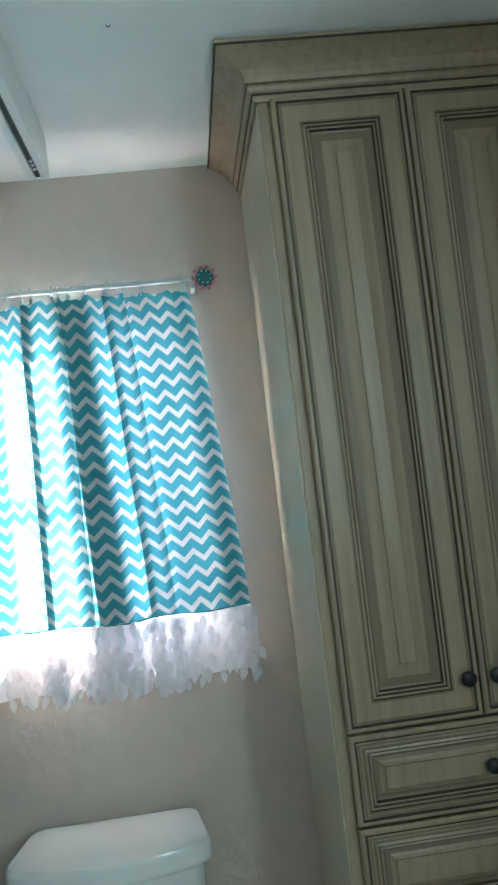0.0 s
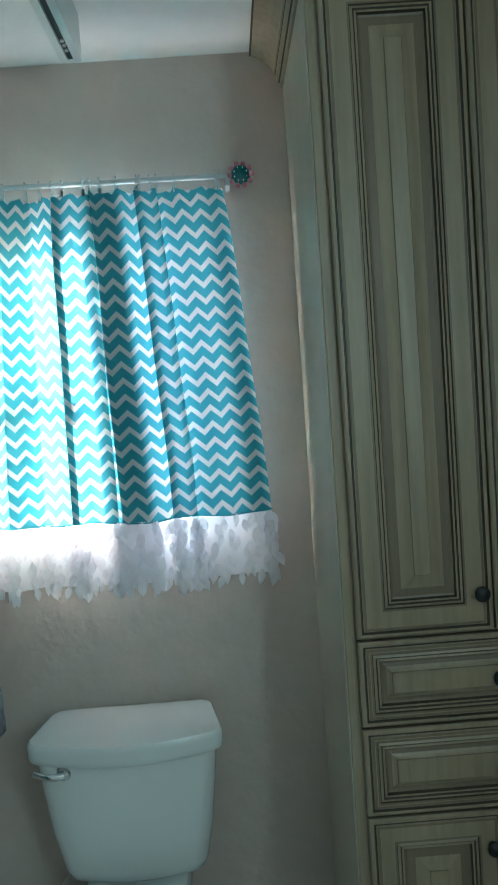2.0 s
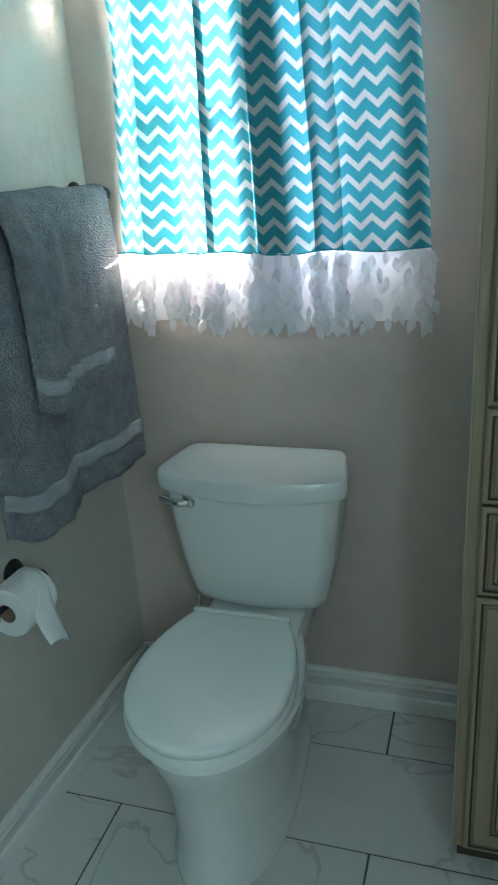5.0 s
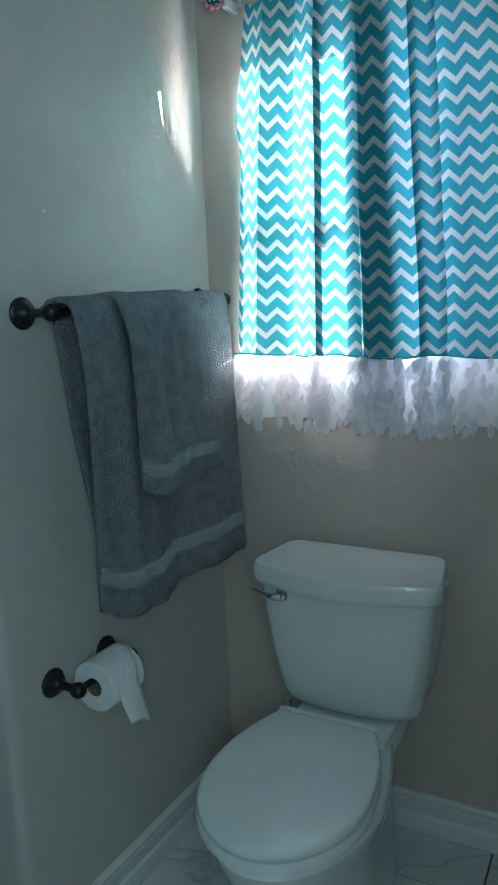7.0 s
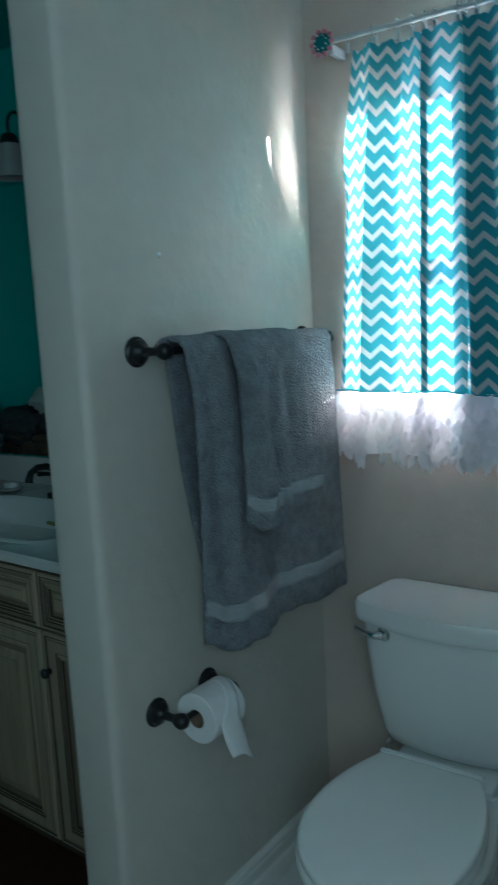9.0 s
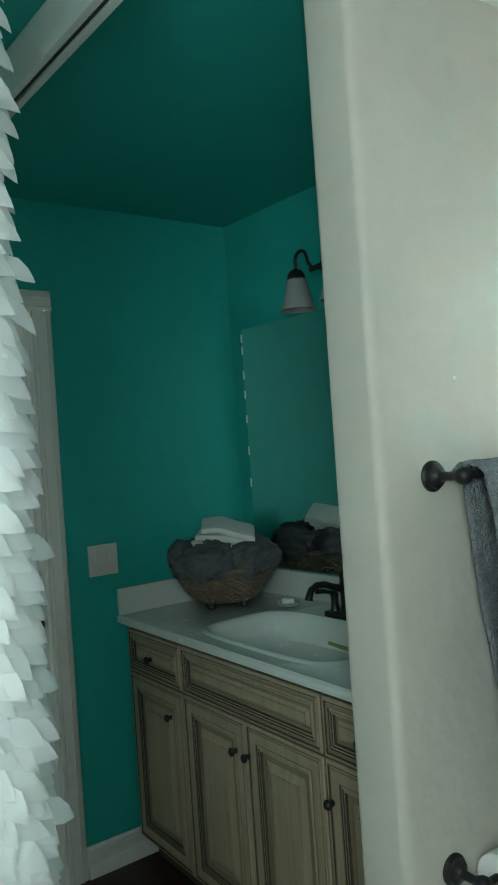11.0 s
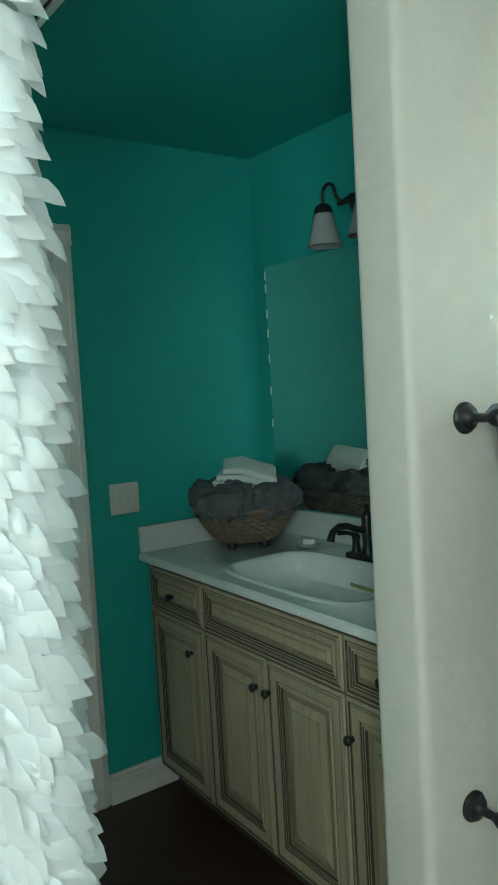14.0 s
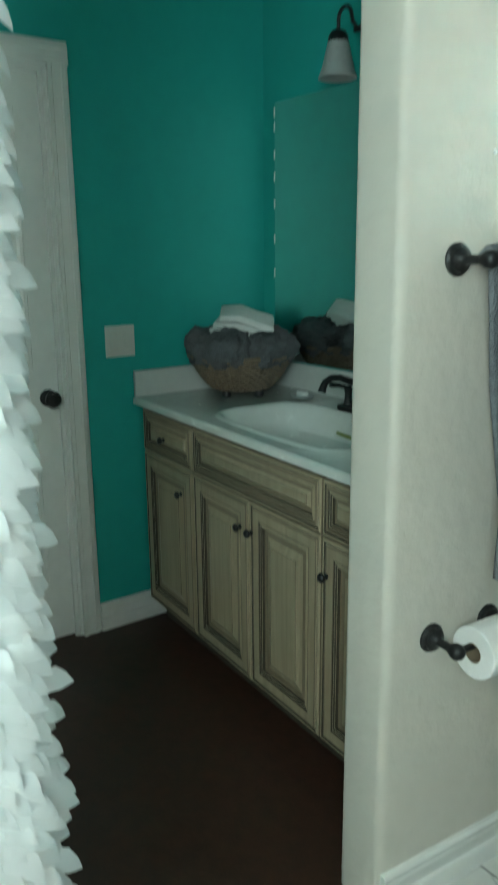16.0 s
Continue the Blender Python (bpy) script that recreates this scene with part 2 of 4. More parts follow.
M_MIRROR.node_tree.nodes["Principled BSDF"].inputs["Metallic"].default_value = 1.0
M_MIRROR.node_tree.nodes["Principled BSDF"].inputs["Roughness"].default_value = 0.02
M_GLASS = bpy.data.materials.new("window_glass")
M_GLASS.use_nodes = True
M_GLASS.node_tree.nodes["Principled BSDF"].inputs["Transmission Weight"].default_value = 1.0
M_GLASS.node_tree.nodes["Principled BSDF"].inputs["Roughness"].default_value = 0.0


# ---- mesh helpers ----
BASE = {}


def thing(name, label, category, at, group=""):
    ob = tagged(new(name), label, category, group)
    ob.location = at
    ob.empty_display_size = 0.05
    BASE[ob] = Vector(at)
    return ob


def mesh_of(name, bm, mats, smooth=False, angle=40):
    bmesh.ops.recalc_face_normals(bm, faces=bm.faces)
    me = bpy.data.meshes.new(name)
    bm.to_mesh(me)
    bm.free()
    for m in mats if isinstance(mats, (list, tuple)) else [mats]:
        me.materials.append(m)
    if smooth:
        me.shade_smooth()
        me.set_sharp_from_angle(angle=radians(angle))
    return me


def part(name, bm, material, parent, label="", smooth=True, m=None):
    """Links a bmesh, given in world places, as one mesh under a thing or a part."""
    if m is not None:
        bmesh.ops.transform(bm, matrix=m, verts=bm.verts)
    bmesh.ops.translate(bm, verts=bm.verts, vec=-BASE[parent])
    ob = new(name, mesh_of(name, bm, material, smooth))
    ob.parent = parent
    BASE[ob] = BASE[parent]
    if label:
        tagged(ob, label)
    return ob


def structure(name, bm, material, label, category, smooth=False):
    ob = tagged(new(name, mesh_of(name, bm, material, smooth)), label, category, kind="structure")
    BASE[ob] = Vector((0, 0, 0))
    return ob


def box(bm, x0, x1, y0, y1, z0, z1, bevel=0.0):
    vs = [bm.verts.new((x, y, z)) for x in (x0, x1) for y in (y0, y1) for z in (z0, z1)]
    fs = [bm.faces.new([vs[i] for i in f]) for f in ((0, 1, 3, 2), (4, 6, 7, 5), (0, 4, 5, 1), (2, 3, 7, 6), (0, 2, 6, 4), (1, 5, 7, 3))]
    if bevel:
        es = list({e for f in fs for e in f.edges})
        bmesh.ops.bevel(bm, geom=es, offset=bevel, segments=2, affect="EDGES", profile=0.6)
    return bm


def new_box(*a, bevel=0.0):
    return box(bmesh.new(), *a, bevel=bevel)


def loft(bm, rings, closed=True, cap=True, mats=None):
    vs = [[bm.verts.new(p) for p in r] for r in rings]
    n = len(rings[0])
    for k, (a, b) in enumerate(zip(vs, vs[1:])):
        for i in range(n if closed else n - 1):
            j = (i + 1) % n
            f = bm.faces.new((a[i], a[j], b[j], b[i]))
            if mats:
                f.material_index = mats[k]
    if cap and closed:
        bm.faces.new(vs[0][::-1])
        bm.faces.new(vs[-1])
    return bm


def lathe(bm, profile, m=Matrix(), seg=24, cap=True):
    rings = [[m @ Vector((r * math.cos(2 * math.pi * i / seg), r * math.sin(2 * math.pi * i / seg), h)) for i in range(seg)] for r, h in profile]
    return loft(bm, rings, cap=cap)


def axis(p, d):
    """A pose at p whose z axis points along d."""
    return Matrix.Translation(p) @ Vector(d).to_track_quat("Z", "Y").to_matrix().to_4x4()


def tube(bm, pts, radius, seg=10):
    pts = [Vector(p) for p in pts]
    rings = []
    for i, p in enumerate(pts):
        d = (pts[min(i + 1, len(pts) - 1)] - pts[max(i - 1, 0)]).normalized()
        r = radius[i] if isinstance(radius, (list, tuple)) else radius
        side = d.cross(Vector((0.31, 0.17, 0.93))).normalized()
        up = d.cross(side)
        rings.append([p + r * (math.cos(2 * math.pi * k / seg) * side + math.sin(2 * math.pi * k / seg) * up) for k in range(seg)])
    return loft(bm, rings)


def arc(c, r, a0, a1, n, u, v):
    return [Vector(c) + r * (math.cos(radians(a0 + (a1 - a0) * i / n)) * Vector(u) + math.sin(radians(a0 + (a1 - a0) * i / n)) * Vector(v)) for i in range(n + 1)]


def outline(bm, pts, z0, z1):
    """An upright prism over a plan outline."""
    return loft(bm, [[(x, y, z0) for x, y in pts], [(x, y, z1) for x, y in pts]])


def extrude_profile(bm, prof, p0, p1, out):
    """A moulding: (outwards, up) profile drawn from p0 to p1."""
    p0, p1, out = Vector(p0), Vector(p1), Vector(out)
    return loft(bm, [[p + a * out + Vector((0, 0, b)) for a, b in prof] for p in (p0, p1)])


def rounded(w, d, r, n=6, bow=0.0):
    """A rounded rectangle about the origin; bow swells the front (-y)."""
    pts = []
    for cx, cy, a in ((w / 2 - r, d / 2 - r, 0), (-w / 2 + r, d / 2 - r, 90), (-w / 2 + r, -d / 2 + r, 180), (w / 2 - r, -d / 2 + r, 270)):
        for i in range(n + 1):
            t = radians(a + 90 * i / n)
            pts.append([cx + r * math.cos(t), cy + r * math.sin(t)])
        if a == 180:
            for i in range(1, 8):
                pts.append([-w / 2 + r + (w - 2 * r) * i / 8, -d / 2])
    for p in pts:
        if p[1] < 0:
            p[1] -= bow * max(0, 1 - (2 * p[0] / w) ** 2)
    return pts


def wall_x(y):
    """The toilet wall is not quite square to the window wall."""
    return -0.535 + (y - 1.32) * 0.058


# ---- structure ----
# window wall with its opening
WX0, WX1, WZ0, WZ1 = -0.302, 0.22, 1.235, 2.03
bm = bmesh.new()
for x0, x1, z0, z1 in ((-0.60, WX0, 0, CEIL), (WX1, 1.17, 0, CEIL), (WX0, WX1, 0, WZ0), (WX0, WX1, WZ1, CEIL)):
    box(bm, x0, x1, WALL_Y, WALL_Y + 0.16, z0, z1)
structure("wall_north", bm, M_WALL, "greige textured painted wall with a window opening", "wall")
# east wall, with an opening added for the fill light
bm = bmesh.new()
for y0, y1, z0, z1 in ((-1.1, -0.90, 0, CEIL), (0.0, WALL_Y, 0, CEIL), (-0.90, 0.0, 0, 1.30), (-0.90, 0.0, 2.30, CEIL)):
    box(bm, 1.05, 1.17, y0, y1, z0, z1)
structure("wall_east", bm, M_WALL, "greige painted wall with an added window opening beside the tall cabinet", "wall")
structure("wall_south", new_box(-0.60, 1.17, -1.22, -1.1, 0, CEIL), M_WALL, "greige painted wall closing the bathroom", "wall")
structure("wall_south_vanity", new_box(-2.245, -0.60, -1.22, -1.1, 0, CEIL), M_TEAL, "dark teal painted wall opposite the vanity", "wall")
# dividing wall with bullnose end
bm = bmesh.new()
pts = [(wall_x(WALL_Y), WALL_Y), (wall_x(1.345), 1.345)]
for i in range(1, 6):
    a = radians(18 * i)
    pts.append((wall_x(1.345) - 0.02 + 0.02 * math.cos(a), 1.345 - 0.022 * math.sin(a)))
for i in range(0, 6):
    a = radians(18 * i)
    pts.append((-0.642 - 0.02 * math.sin(a), 1.345 - 0.022 * math.cos(a)))
pts += [(-0.60, MIRROR_Y), (-0.55, MIRROR_Y)]
outline(bm, pts, 0, CEIL)
structure("wall_partition", bm, M_WALL_GLOSS, "greige semi-gloss partition wall with a rounded end", "wall", smooth=True)
bm = new_box(-0.646, -0.535, -1.1, -0.35, 0, CEIL, bevel=0.012)
structure("wall_return", bm, M_WALL_GLOSS, "greige painted wall return behind the petal curtain", "wall")
structure("wall_mirror_side", new_box(-2.245, -0.60, MIRROR_Y, MIRROR_Y + 0.12, 0, CEIL), M_TEAL, "dark teal painted wall above the vanity", "wall")
# far teal wall with the doorway
DY0, DY1, DZ = 0.56, 1.323, 2.015
bm = bmesh.new()
for y0, y1, z0, z1 in ((-1.1, DY0, 0, CEIL), (DY1, MIRROR_Y, 0, CEIL), (DY0, DY1, DZ, CEIL)):
    box(bm, FAR_X - 0.12, FAR_X, y0, y1, z0, z1)
structure("wall_west", bm, M_TEAL, "dark teal painted wall with a white door", "wall")
# unseen board, added to stop daylight leaking in round the door leaf
structure("wall_beyond_door", new_box(FAR_X - 0.20, FAR_X - 0.122, DY0 - 0.1, DY1 + 0.1, 0, DZ + 0.12), M_WALL, "plain greige board added behind the door to block a light gap", "wall")
structure("ceiling", new_box(-0.60, 1.17, -1.22, WALL_Y + 0.16, CEIL, CEIL + 0.1), M_CEIL, "white painted ceiling over the toilet", "ceiling")
structure("ceiling_vanity", new_box(-2.245, -0.60, -1.22, MIRROR_Y + 0.12, CEIL, CEIL + 0.1), M_TEAL, "dark teal painted ceiling over the vanity", "ceiling")
floor = structure("floor", new_box(-0.60, 1.17, -1.22, WALL_Y + 0.16, -0.1, -0.004), M_GROUT, "white marble-look tile floor with grey grout", "floor")
structure("floor_vanity", new_box(-2.25, -0.60, -1.22, MIRROR_Y + 0.12, -0.1, 0.0), M_DARKFLOOR, "very dark brown floor before the vanity", "floor")
structure("ground", new_box(-90, 90, -90, 90, -0.6, -0.5), M_GRASS, "green lawn outside the window", "ground")

# unseen wall, added to block direct sun from the side window
structure("backdrop", new_box(4.2, 4.5, -9, 3.6, -0.5, 6.5), M_WALL, "plain pale wall added outside to keep the sun out of the side window", "backdrop")

BASEBOARD = [(0, 0), (0.018, 0), (0.018, 0.046), (0.016, 0.050), (0.012, 0.053), (0.012, 0.078), (0.0145, 0.081), (0.0145, 0.086), (0.012, 0.089), (0.016, 0.095), (0.016, 0.104), (0.010, 0.110), (0, 0.110)]


def baseboard(name, p0, p1, out, label="white moulded baseboard"):
    return structure(name, extrude_profile(bmesh.new(), BASEBOARD, p0, p1, out), M_TRIM, label, "baseboard", smooth=True)


baseboard("baseboard_north", (wall_x(WALL_Y), WALL_Y, 0), (0.447, WALL_Y, 0), (0, -1, 0))
baseboard("baseboard_partition", (wall_x(WALL_Y), WALL_Y - 0.016, 0), (wall_x(1.33), 1.33, 0), (1, 0, 0))
baseboard("baseboard_partition_vanity", (-0.661, 1.350, 0), (-0.652, 1.56, 0), (-1, 0, 0))
baseboard("baseboard_west", (FAR_X, 1.396, 0), (FAR_X, 1.70, 0), (1, 0, 0))
baseboard("baseboard_south", (1.05, -1.1, 0), (-0.535, -1.1, 0), (0, 1, 0))

# ---- window ----
win = thing("window_1", "white vinyl double-hung window behind the chevron curtain", "window", (-0.008, WALL_Y + 0.1, WZ0))
win["kind"] = "structure"
for nm, a in (("window_frame", (WX0, WX0 + 0.035, 2.18, 2.26, WZ0, WZ1)), ("window_frame", (WX1 - 0.035, WX1, 2.18, 2.26, WZ0, WZ1)),
              ("window_frame", (WX0 + 0.035, WX1 - 0.035, 2.18, 2.26, WZ1 - 0.035, WZ1)), ("window_frame", (WX0 + 0.035, WX1 - 0.035, 2.18, 2.26, WZ0, WZ0 + 0.035)),
              ("meeting_rail", (WX0 + 0.035, WX1 - 0.035, 2.195, 2.235, 1.585, 1.63)), ("window_sill", (WX0 - 0.0, WX1 + 0.0, WALL_Y - 0.01, 2.18, WZ0 - 0.001, WZ0 + 0.018))):
    part(nm, new_box(*a, bevel=0.003), M_TRIM, win)
for z0, z1 in ((WZ0 + 0.035, 1.585), (1.63, WZ1 - 0.035)):
    g = part("pane", new_box(WX0 + 0.035, WX1 - 0.035, 2.213, 2.217, z0, z1), M_GLASS, win, "clear window glass", smooth=False)
    g.visible_shadow = False

# unseen window, added as a setting for the fill light
w2 = thing("window_2", "added unseen white vinyl window in the side wall, around the fill light", "window", (1.11, -0.45, 1.30))
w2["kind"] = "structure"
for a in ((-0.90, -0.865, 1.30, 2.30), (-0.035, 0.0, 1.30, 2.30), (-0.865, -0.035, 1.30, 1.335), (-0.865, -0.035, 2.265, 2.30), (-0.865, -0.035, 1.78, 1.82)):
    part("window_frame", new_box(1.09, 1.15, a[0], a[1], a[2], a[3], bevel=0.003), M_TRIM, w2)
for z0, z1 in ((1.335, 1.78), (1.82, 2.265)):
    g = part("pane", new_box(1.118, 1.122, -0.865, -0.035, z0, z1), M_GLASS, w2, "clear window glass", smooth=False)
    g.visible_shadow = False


# ---- cabinets ----
PANEL = [(0.0, 0.020, 0), (0.0, 0.004, 2), (0.004, 0.0, 0), (0.009, 0.0, 0), (0.011, 0.003, 1), (0.0135, 0.003, 1), (0.0155, 0.0005, 0), (0.0205, 0.0002, 2)]


def panel_front(w, h, rail, field=0.035):
    """A raised-panel front: x 0..w, z 0..h, face at y 0. Mitred rings, dark glaze in the grooves."""
    prof = PANEL + [(rail - 0.004, 0.0, 0), (rail, 0.0, 2), (rail + 0.002, 0.003, 1), (rail + 0.007, 0.001, 0), (rail + 0.010, 0.004, 1), (rail + 0.014, 0.003, 0),
                    (rail + 0.0165, 0.010, 1), (rail + 0.021, 0.011, 2), (rail + 0.023, 0.0105, 2), (rail + 0.023 + field * 0.35, 0.0095, 2), (rail + 0.023 + field * 0.7, 0.0068, 0), (rail + 0.023 + field, 0.0030, 0), (rail + 0.0245 + field, 0.001, 2), (rail + 0.0265 + field, 0.001, 0)]
    bm = bmesh.new()
    rings = [[(a, d, a), (w - a, d, a), (w - a, d, h - a), (a, d, h - a)] for a, d, _ in prof]
    return loft(bm, rings, mats=[p[2] for p in prof[1:]])


def knob(parent, p, d=(0, -1, 0), r=0.015):
    prof = [(0.008, 0), (0.009, 0.003), (0.005, 0.005), (0.005, 0.009), (0.010, 0.012), (r, 0.016), (r, 0.020), (r * 0.75, 0.024), (0.003, 0.026)]
    part("knob", lathe(bmesh.new(), prof, axis(p, d), 18), M_BLACK, parent, "round dark bronze knob")


def front(parent, name, x0, x1, z0, z1, y, rail, field=0.03, label=""):
    return part(name, panel_front(x1 - x0, z1 - z0, rail, field), [M_CAB, M_GLAZE, M_CAB_WORN], parent, label, smooth=False, m=Matrix.Translation((x0, y, z0)))


CROWN = [(0.0, -0.010), (0.008, -0.010), (0.010, -0.004), (0.010, 0.002), (0.018, 0.008), (0.021, 0.014), (0.018, 0.020), (0.024, 0.022), (0.026, 0.032), (0.034, 0.044), (0.048, 0.056), (0.064, 0.065), (0.076, 0.070), (0.080, 0.072), (0.080, 0.080), (0.0, 0.080)]


def tall_cabinet():
    x0, x1, yf = 0.442, 1.035, 1.618
    cab = thing("linen_cabinet", "tall antiqued cream linen cabinet with brown glaze and crown moulding", "cabinet", ((x0 + x1) / 2, 1.87, 0))
    part("body", new_box(x0, x1, yf, WALL_Y - 0.003, 0.09, 2.335, bevel=0.002), M_CAB, cab, smooth=False)
    # thin skin whose lighter cream imitates light falling on this side
    part("side_panel", new_box(x0 - 0.003, x0 - 0.0003, yf + 0.004, WALL_Y - 0.004, 0.092, 2.316, bevel=0.001), M_CAB_SIDE_LIT, cab, "plain cream side panel, lightened as if lit by the window", smooth=False)
    # toe kick in the near-black brown that the glaze lines use
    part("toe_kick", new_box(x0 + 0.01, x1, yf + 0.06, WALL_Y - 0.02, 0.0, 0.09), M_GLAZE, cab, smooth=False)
    # crown moulding: front run and side return, mitred
    rings = []
    for dx, p in ((0, (x0, WALL_Y - 0.003)), (1, (x0, yf)), (2, (x1, yf))):
        if dx == 0:
            rings.append([Vector((p[0] - a, p[1], 2.327 + b)) for a, b in CROWN])
        elif dx == 1:
            rings.append([Vector((p[0] - a, p[1] - a, 2.327 + b)) for a, b in CROWN])
        else:
            rings.append([Vector((p[0], p[1] - a, 2.327 + b)) for a, b in CROWN])
    part("crown_moulding", loft(bmesh.new(), rings), M_CAB, cab, "cream crown moulding with dark glazed lines", smooth=False)
    for off, z in ((0.0090, 2.3285), (0.0165, 2.3475), (0.0775, 2.3975)):
        sq = ((off, 0), (off + 0.0045, 0), (off + 0.0045, 0.003), (off, 0.003))
        rr = [[Vector((x0 - a, WALL_Y - 0.004, z + b)) for a, b in sq], [Vector((x0 - a, yf - a, z + b)) for a, b in sq], [Vector((x1, yf - a, z + b)) for a, b in sq]]
        part("glaze_line", loft(bmesh.new(), rr), M_GLAZE, cab, "dark glaze line", smooth=False)
    yd = yf - 0.0205
    mid = 0.7345
    for n, (a, b) in enumerate(((0.464, mid - 0.002), (mid + 0.002, 1.006))):
        d = front(cab, "door", a, b, 1.073, 2.318, yd, 0.056, 0.038)
        knob(d, (b - 0.026 if n == 0 else a + 0.026, yd, 1.150))
        d = front(cab, "door", a, b, 0.105, 0.710, yd, 0.052, 0.040)
        knob(d, (b - 0.026 if n == 0 else a + 0.026, yd, 0.64))
    for z0, z1 in ((0.897, 1.067), (0.716, 0.891)):
        d = front(cab, "drawer", 0.464, 1.006, z0, z1, yd, 0.026, 0.014)
        knob(d, (mid, yd, (z0 + z1) / 2))


tall_cabinet()


def vanity():
    x0, x1, yf = FAR_X + 0.035, -0.66, 1.582
    van = thing("vanity_cabinet", "antiqued cream vanity cabinet with brown-glazed raised-panel doors and dark knobs", "cabinet", (-1.36, 1.85, 0))
    part("body", new_box(x0, x1, yf, MIRROR_Y - 0.004, 0.10, 0.780, bevel=0.002), M_CAB, van, smooth=False)
    part("face_frame", new_box(x0, x1, yf, yf + 0.020, 0.7805, 0.872, bevel=0.002), M_CAB, van, smooth=False)
    for a in (x0, x1 - 0.018):
        part("side_panel", new_box(a, a + 0.018, yf + 0.0205, MIRROR_Y - 0.004, 0.7805, 0.872), M_CAB, van, smooth=False)
    # toe kick much darker than the cream body above it
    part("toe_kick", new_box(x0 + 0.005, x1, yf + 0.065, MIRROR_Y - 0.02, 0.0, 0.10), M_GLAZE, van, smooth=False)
    yd = yf - 0.0205
    cols = ((-2.055, -1.683), (-1.677, -0.985), (-0.977, -0.675))
    d = front(van, "drawer", cols[0][0], cols[0][1], 0.712, 0.862, yd, 0.024, 0.012)
    knob(d, (-1.886, yd, 0.780), r=0.013)
    front(van, "false_front", cols[1][0], cols[1][1], 0.712, 0.862, yd, 0.024, 0.014)
    d = front(van, "drawer", cols[2][0], cols[2][1], 0.712, 0.862, yd, 0.024, 0.012)
    knob(d, (-0.83, yd, 0.786), r=0.013)
    for a, b, k in ((cols[0][0], cols[0][1], -1.765), (-1.677, -1.330, -1.379), (-1.326, -0.985, -1.315), (cols[2][0], cols[2][1], -0.956)):
        d = front(van, "door", a, b, 0.115, 0.706, yd, 0.050, 0.036)
        knob(d, (k, yd, 0.612 if k < -1.2 else 0.604), r=0.013)

    # continuous worktop with the basin moulded in
    top = thing("sink_counter", "white cultured marble vanity top with a moulded oval basin and backsplash", "countertop", (-1.36, 1.85, 0.874))
    n, c, ax, ay = 64, Vector((-1.36, 1.807)), 0.315, 0.180
    X0, X1, Y0, Y1 = FAR_X + 0.002, -0.655, 1.556, MIRROR_Y - 0.003

    def edge_point(a):
        dx, dy = math.cos(a), math.sin(a)
        k = min(((X1 - c.x) if dx > 0 else (X0 - c.x)) / dx if abs(dx) > 1e-6 else 9, ((Y1 - c.y) if dy > 0 else (Y0 - c.y)) / dy if abs(dy) > 1e-6 else 9)
        return c.x + k * dx, c.y + k * dy
    angles = sorted([2 * math.pi * i / n for i in range(n)] + [math.atan2(y - c.y, x - c.x) % (2 * math.pi) for x in (X0, X1) for y in (Y0, Y1)])
    blunt = lambda v: math.copysign(abs(v) ** 0.46, v)
    ell = lambda s, z: [(c.x + ax * s * blunt(math.cos(a)), c.y + ay * s * blunt(math.sin(a)), z) for a in angles]
    rect = lambda z, g=0: [(edge_point(a)[0], edge_point(a)[1] + g, z) for a in angles]
    bm = bmesh.new()
    rings = [ell(1.02, 0.874), rect(0.874), rect(0.894), [(min(max(x, X0 + 0.006), X1 - 0.006), min(max(y, Y0 + 0.006), Y1 - 0.006), 0.900) for x, y, _ in rect(0.9)],
             ell(1.10, 0.900), ell(1.07, 0.906), ell(1.03, 0.907), ell(1.0, 0.902), ell(0.97, 0.888), ell(0.92, 0.850), ell(0.84, 0.818), ell(0.66, 0.804), ell(0.40, 0.800), ell(0.10, 0.798)]
    loft(bm, rings, cap=False)
    part("worktop", bm, M_COUNTER, top)
    part("backsplash", new_box(X0 + 0.02, X1, Y1 - 0.022, Y1, 0.9005, 1.0, bevel=0.004), M_COUNTER, top)
    part("side_splash", new_box(X0, X0 + 0.0195, 1.560, Y1, 0.9005, 0.998, bevel=0.004), M_COUNTER, top)
    part("drain", lathe(bmesh.new(), [(0.026, 0.799), (0.026, 0.803), (0.018, 0.804), (0.010, 0.801)], Matrix.Translation((c.x, c.y, 0)), 20), M_BLACK, top, "dark bronze drain")
    # the front runs a little out of square with the wall
    for ob in [o for o in bpy.data.objects if o.type == "MESH" and BASE.get(o) in (BASE[van], BASE[top])]:
        b = BASE[ob]
        for vv in ob.data.vertices:
            vv.co.y -= 0.045 * (vv.co.x + b.x + 1.65) * max(0, (MIRROR_Y - vv.co.y - b.y) / 0.62)

    f = thing("basin_faucet", "oil-rubbed bronze gooseneck basin faucet with lever handles", "faucet", (-1.385, 2.035, 0.90))
    fx, fy = -1.385, 2.035
    part("base_plate", new_box(fx - 0.082, fx + 0.082, fy - 0.028, fy + 0.028, 0.9005, 0.922, bevel=0.008), M_BLACK, f)
    part("column", lathe(bmesh.new(), [(0.024, 0.92), (0.020, 0.935), (0.016, 0.95), (0.018, 0.985), (0.021, 1.01), (0.017, 1.025), (0.019, 1.045), (0.012, 1.06), (0.006, 1.066), (0.010, 1.078), (0.004, 1.088)], Matrix.Translation((fx, fy, 0)), 18), M_BLACK, f)
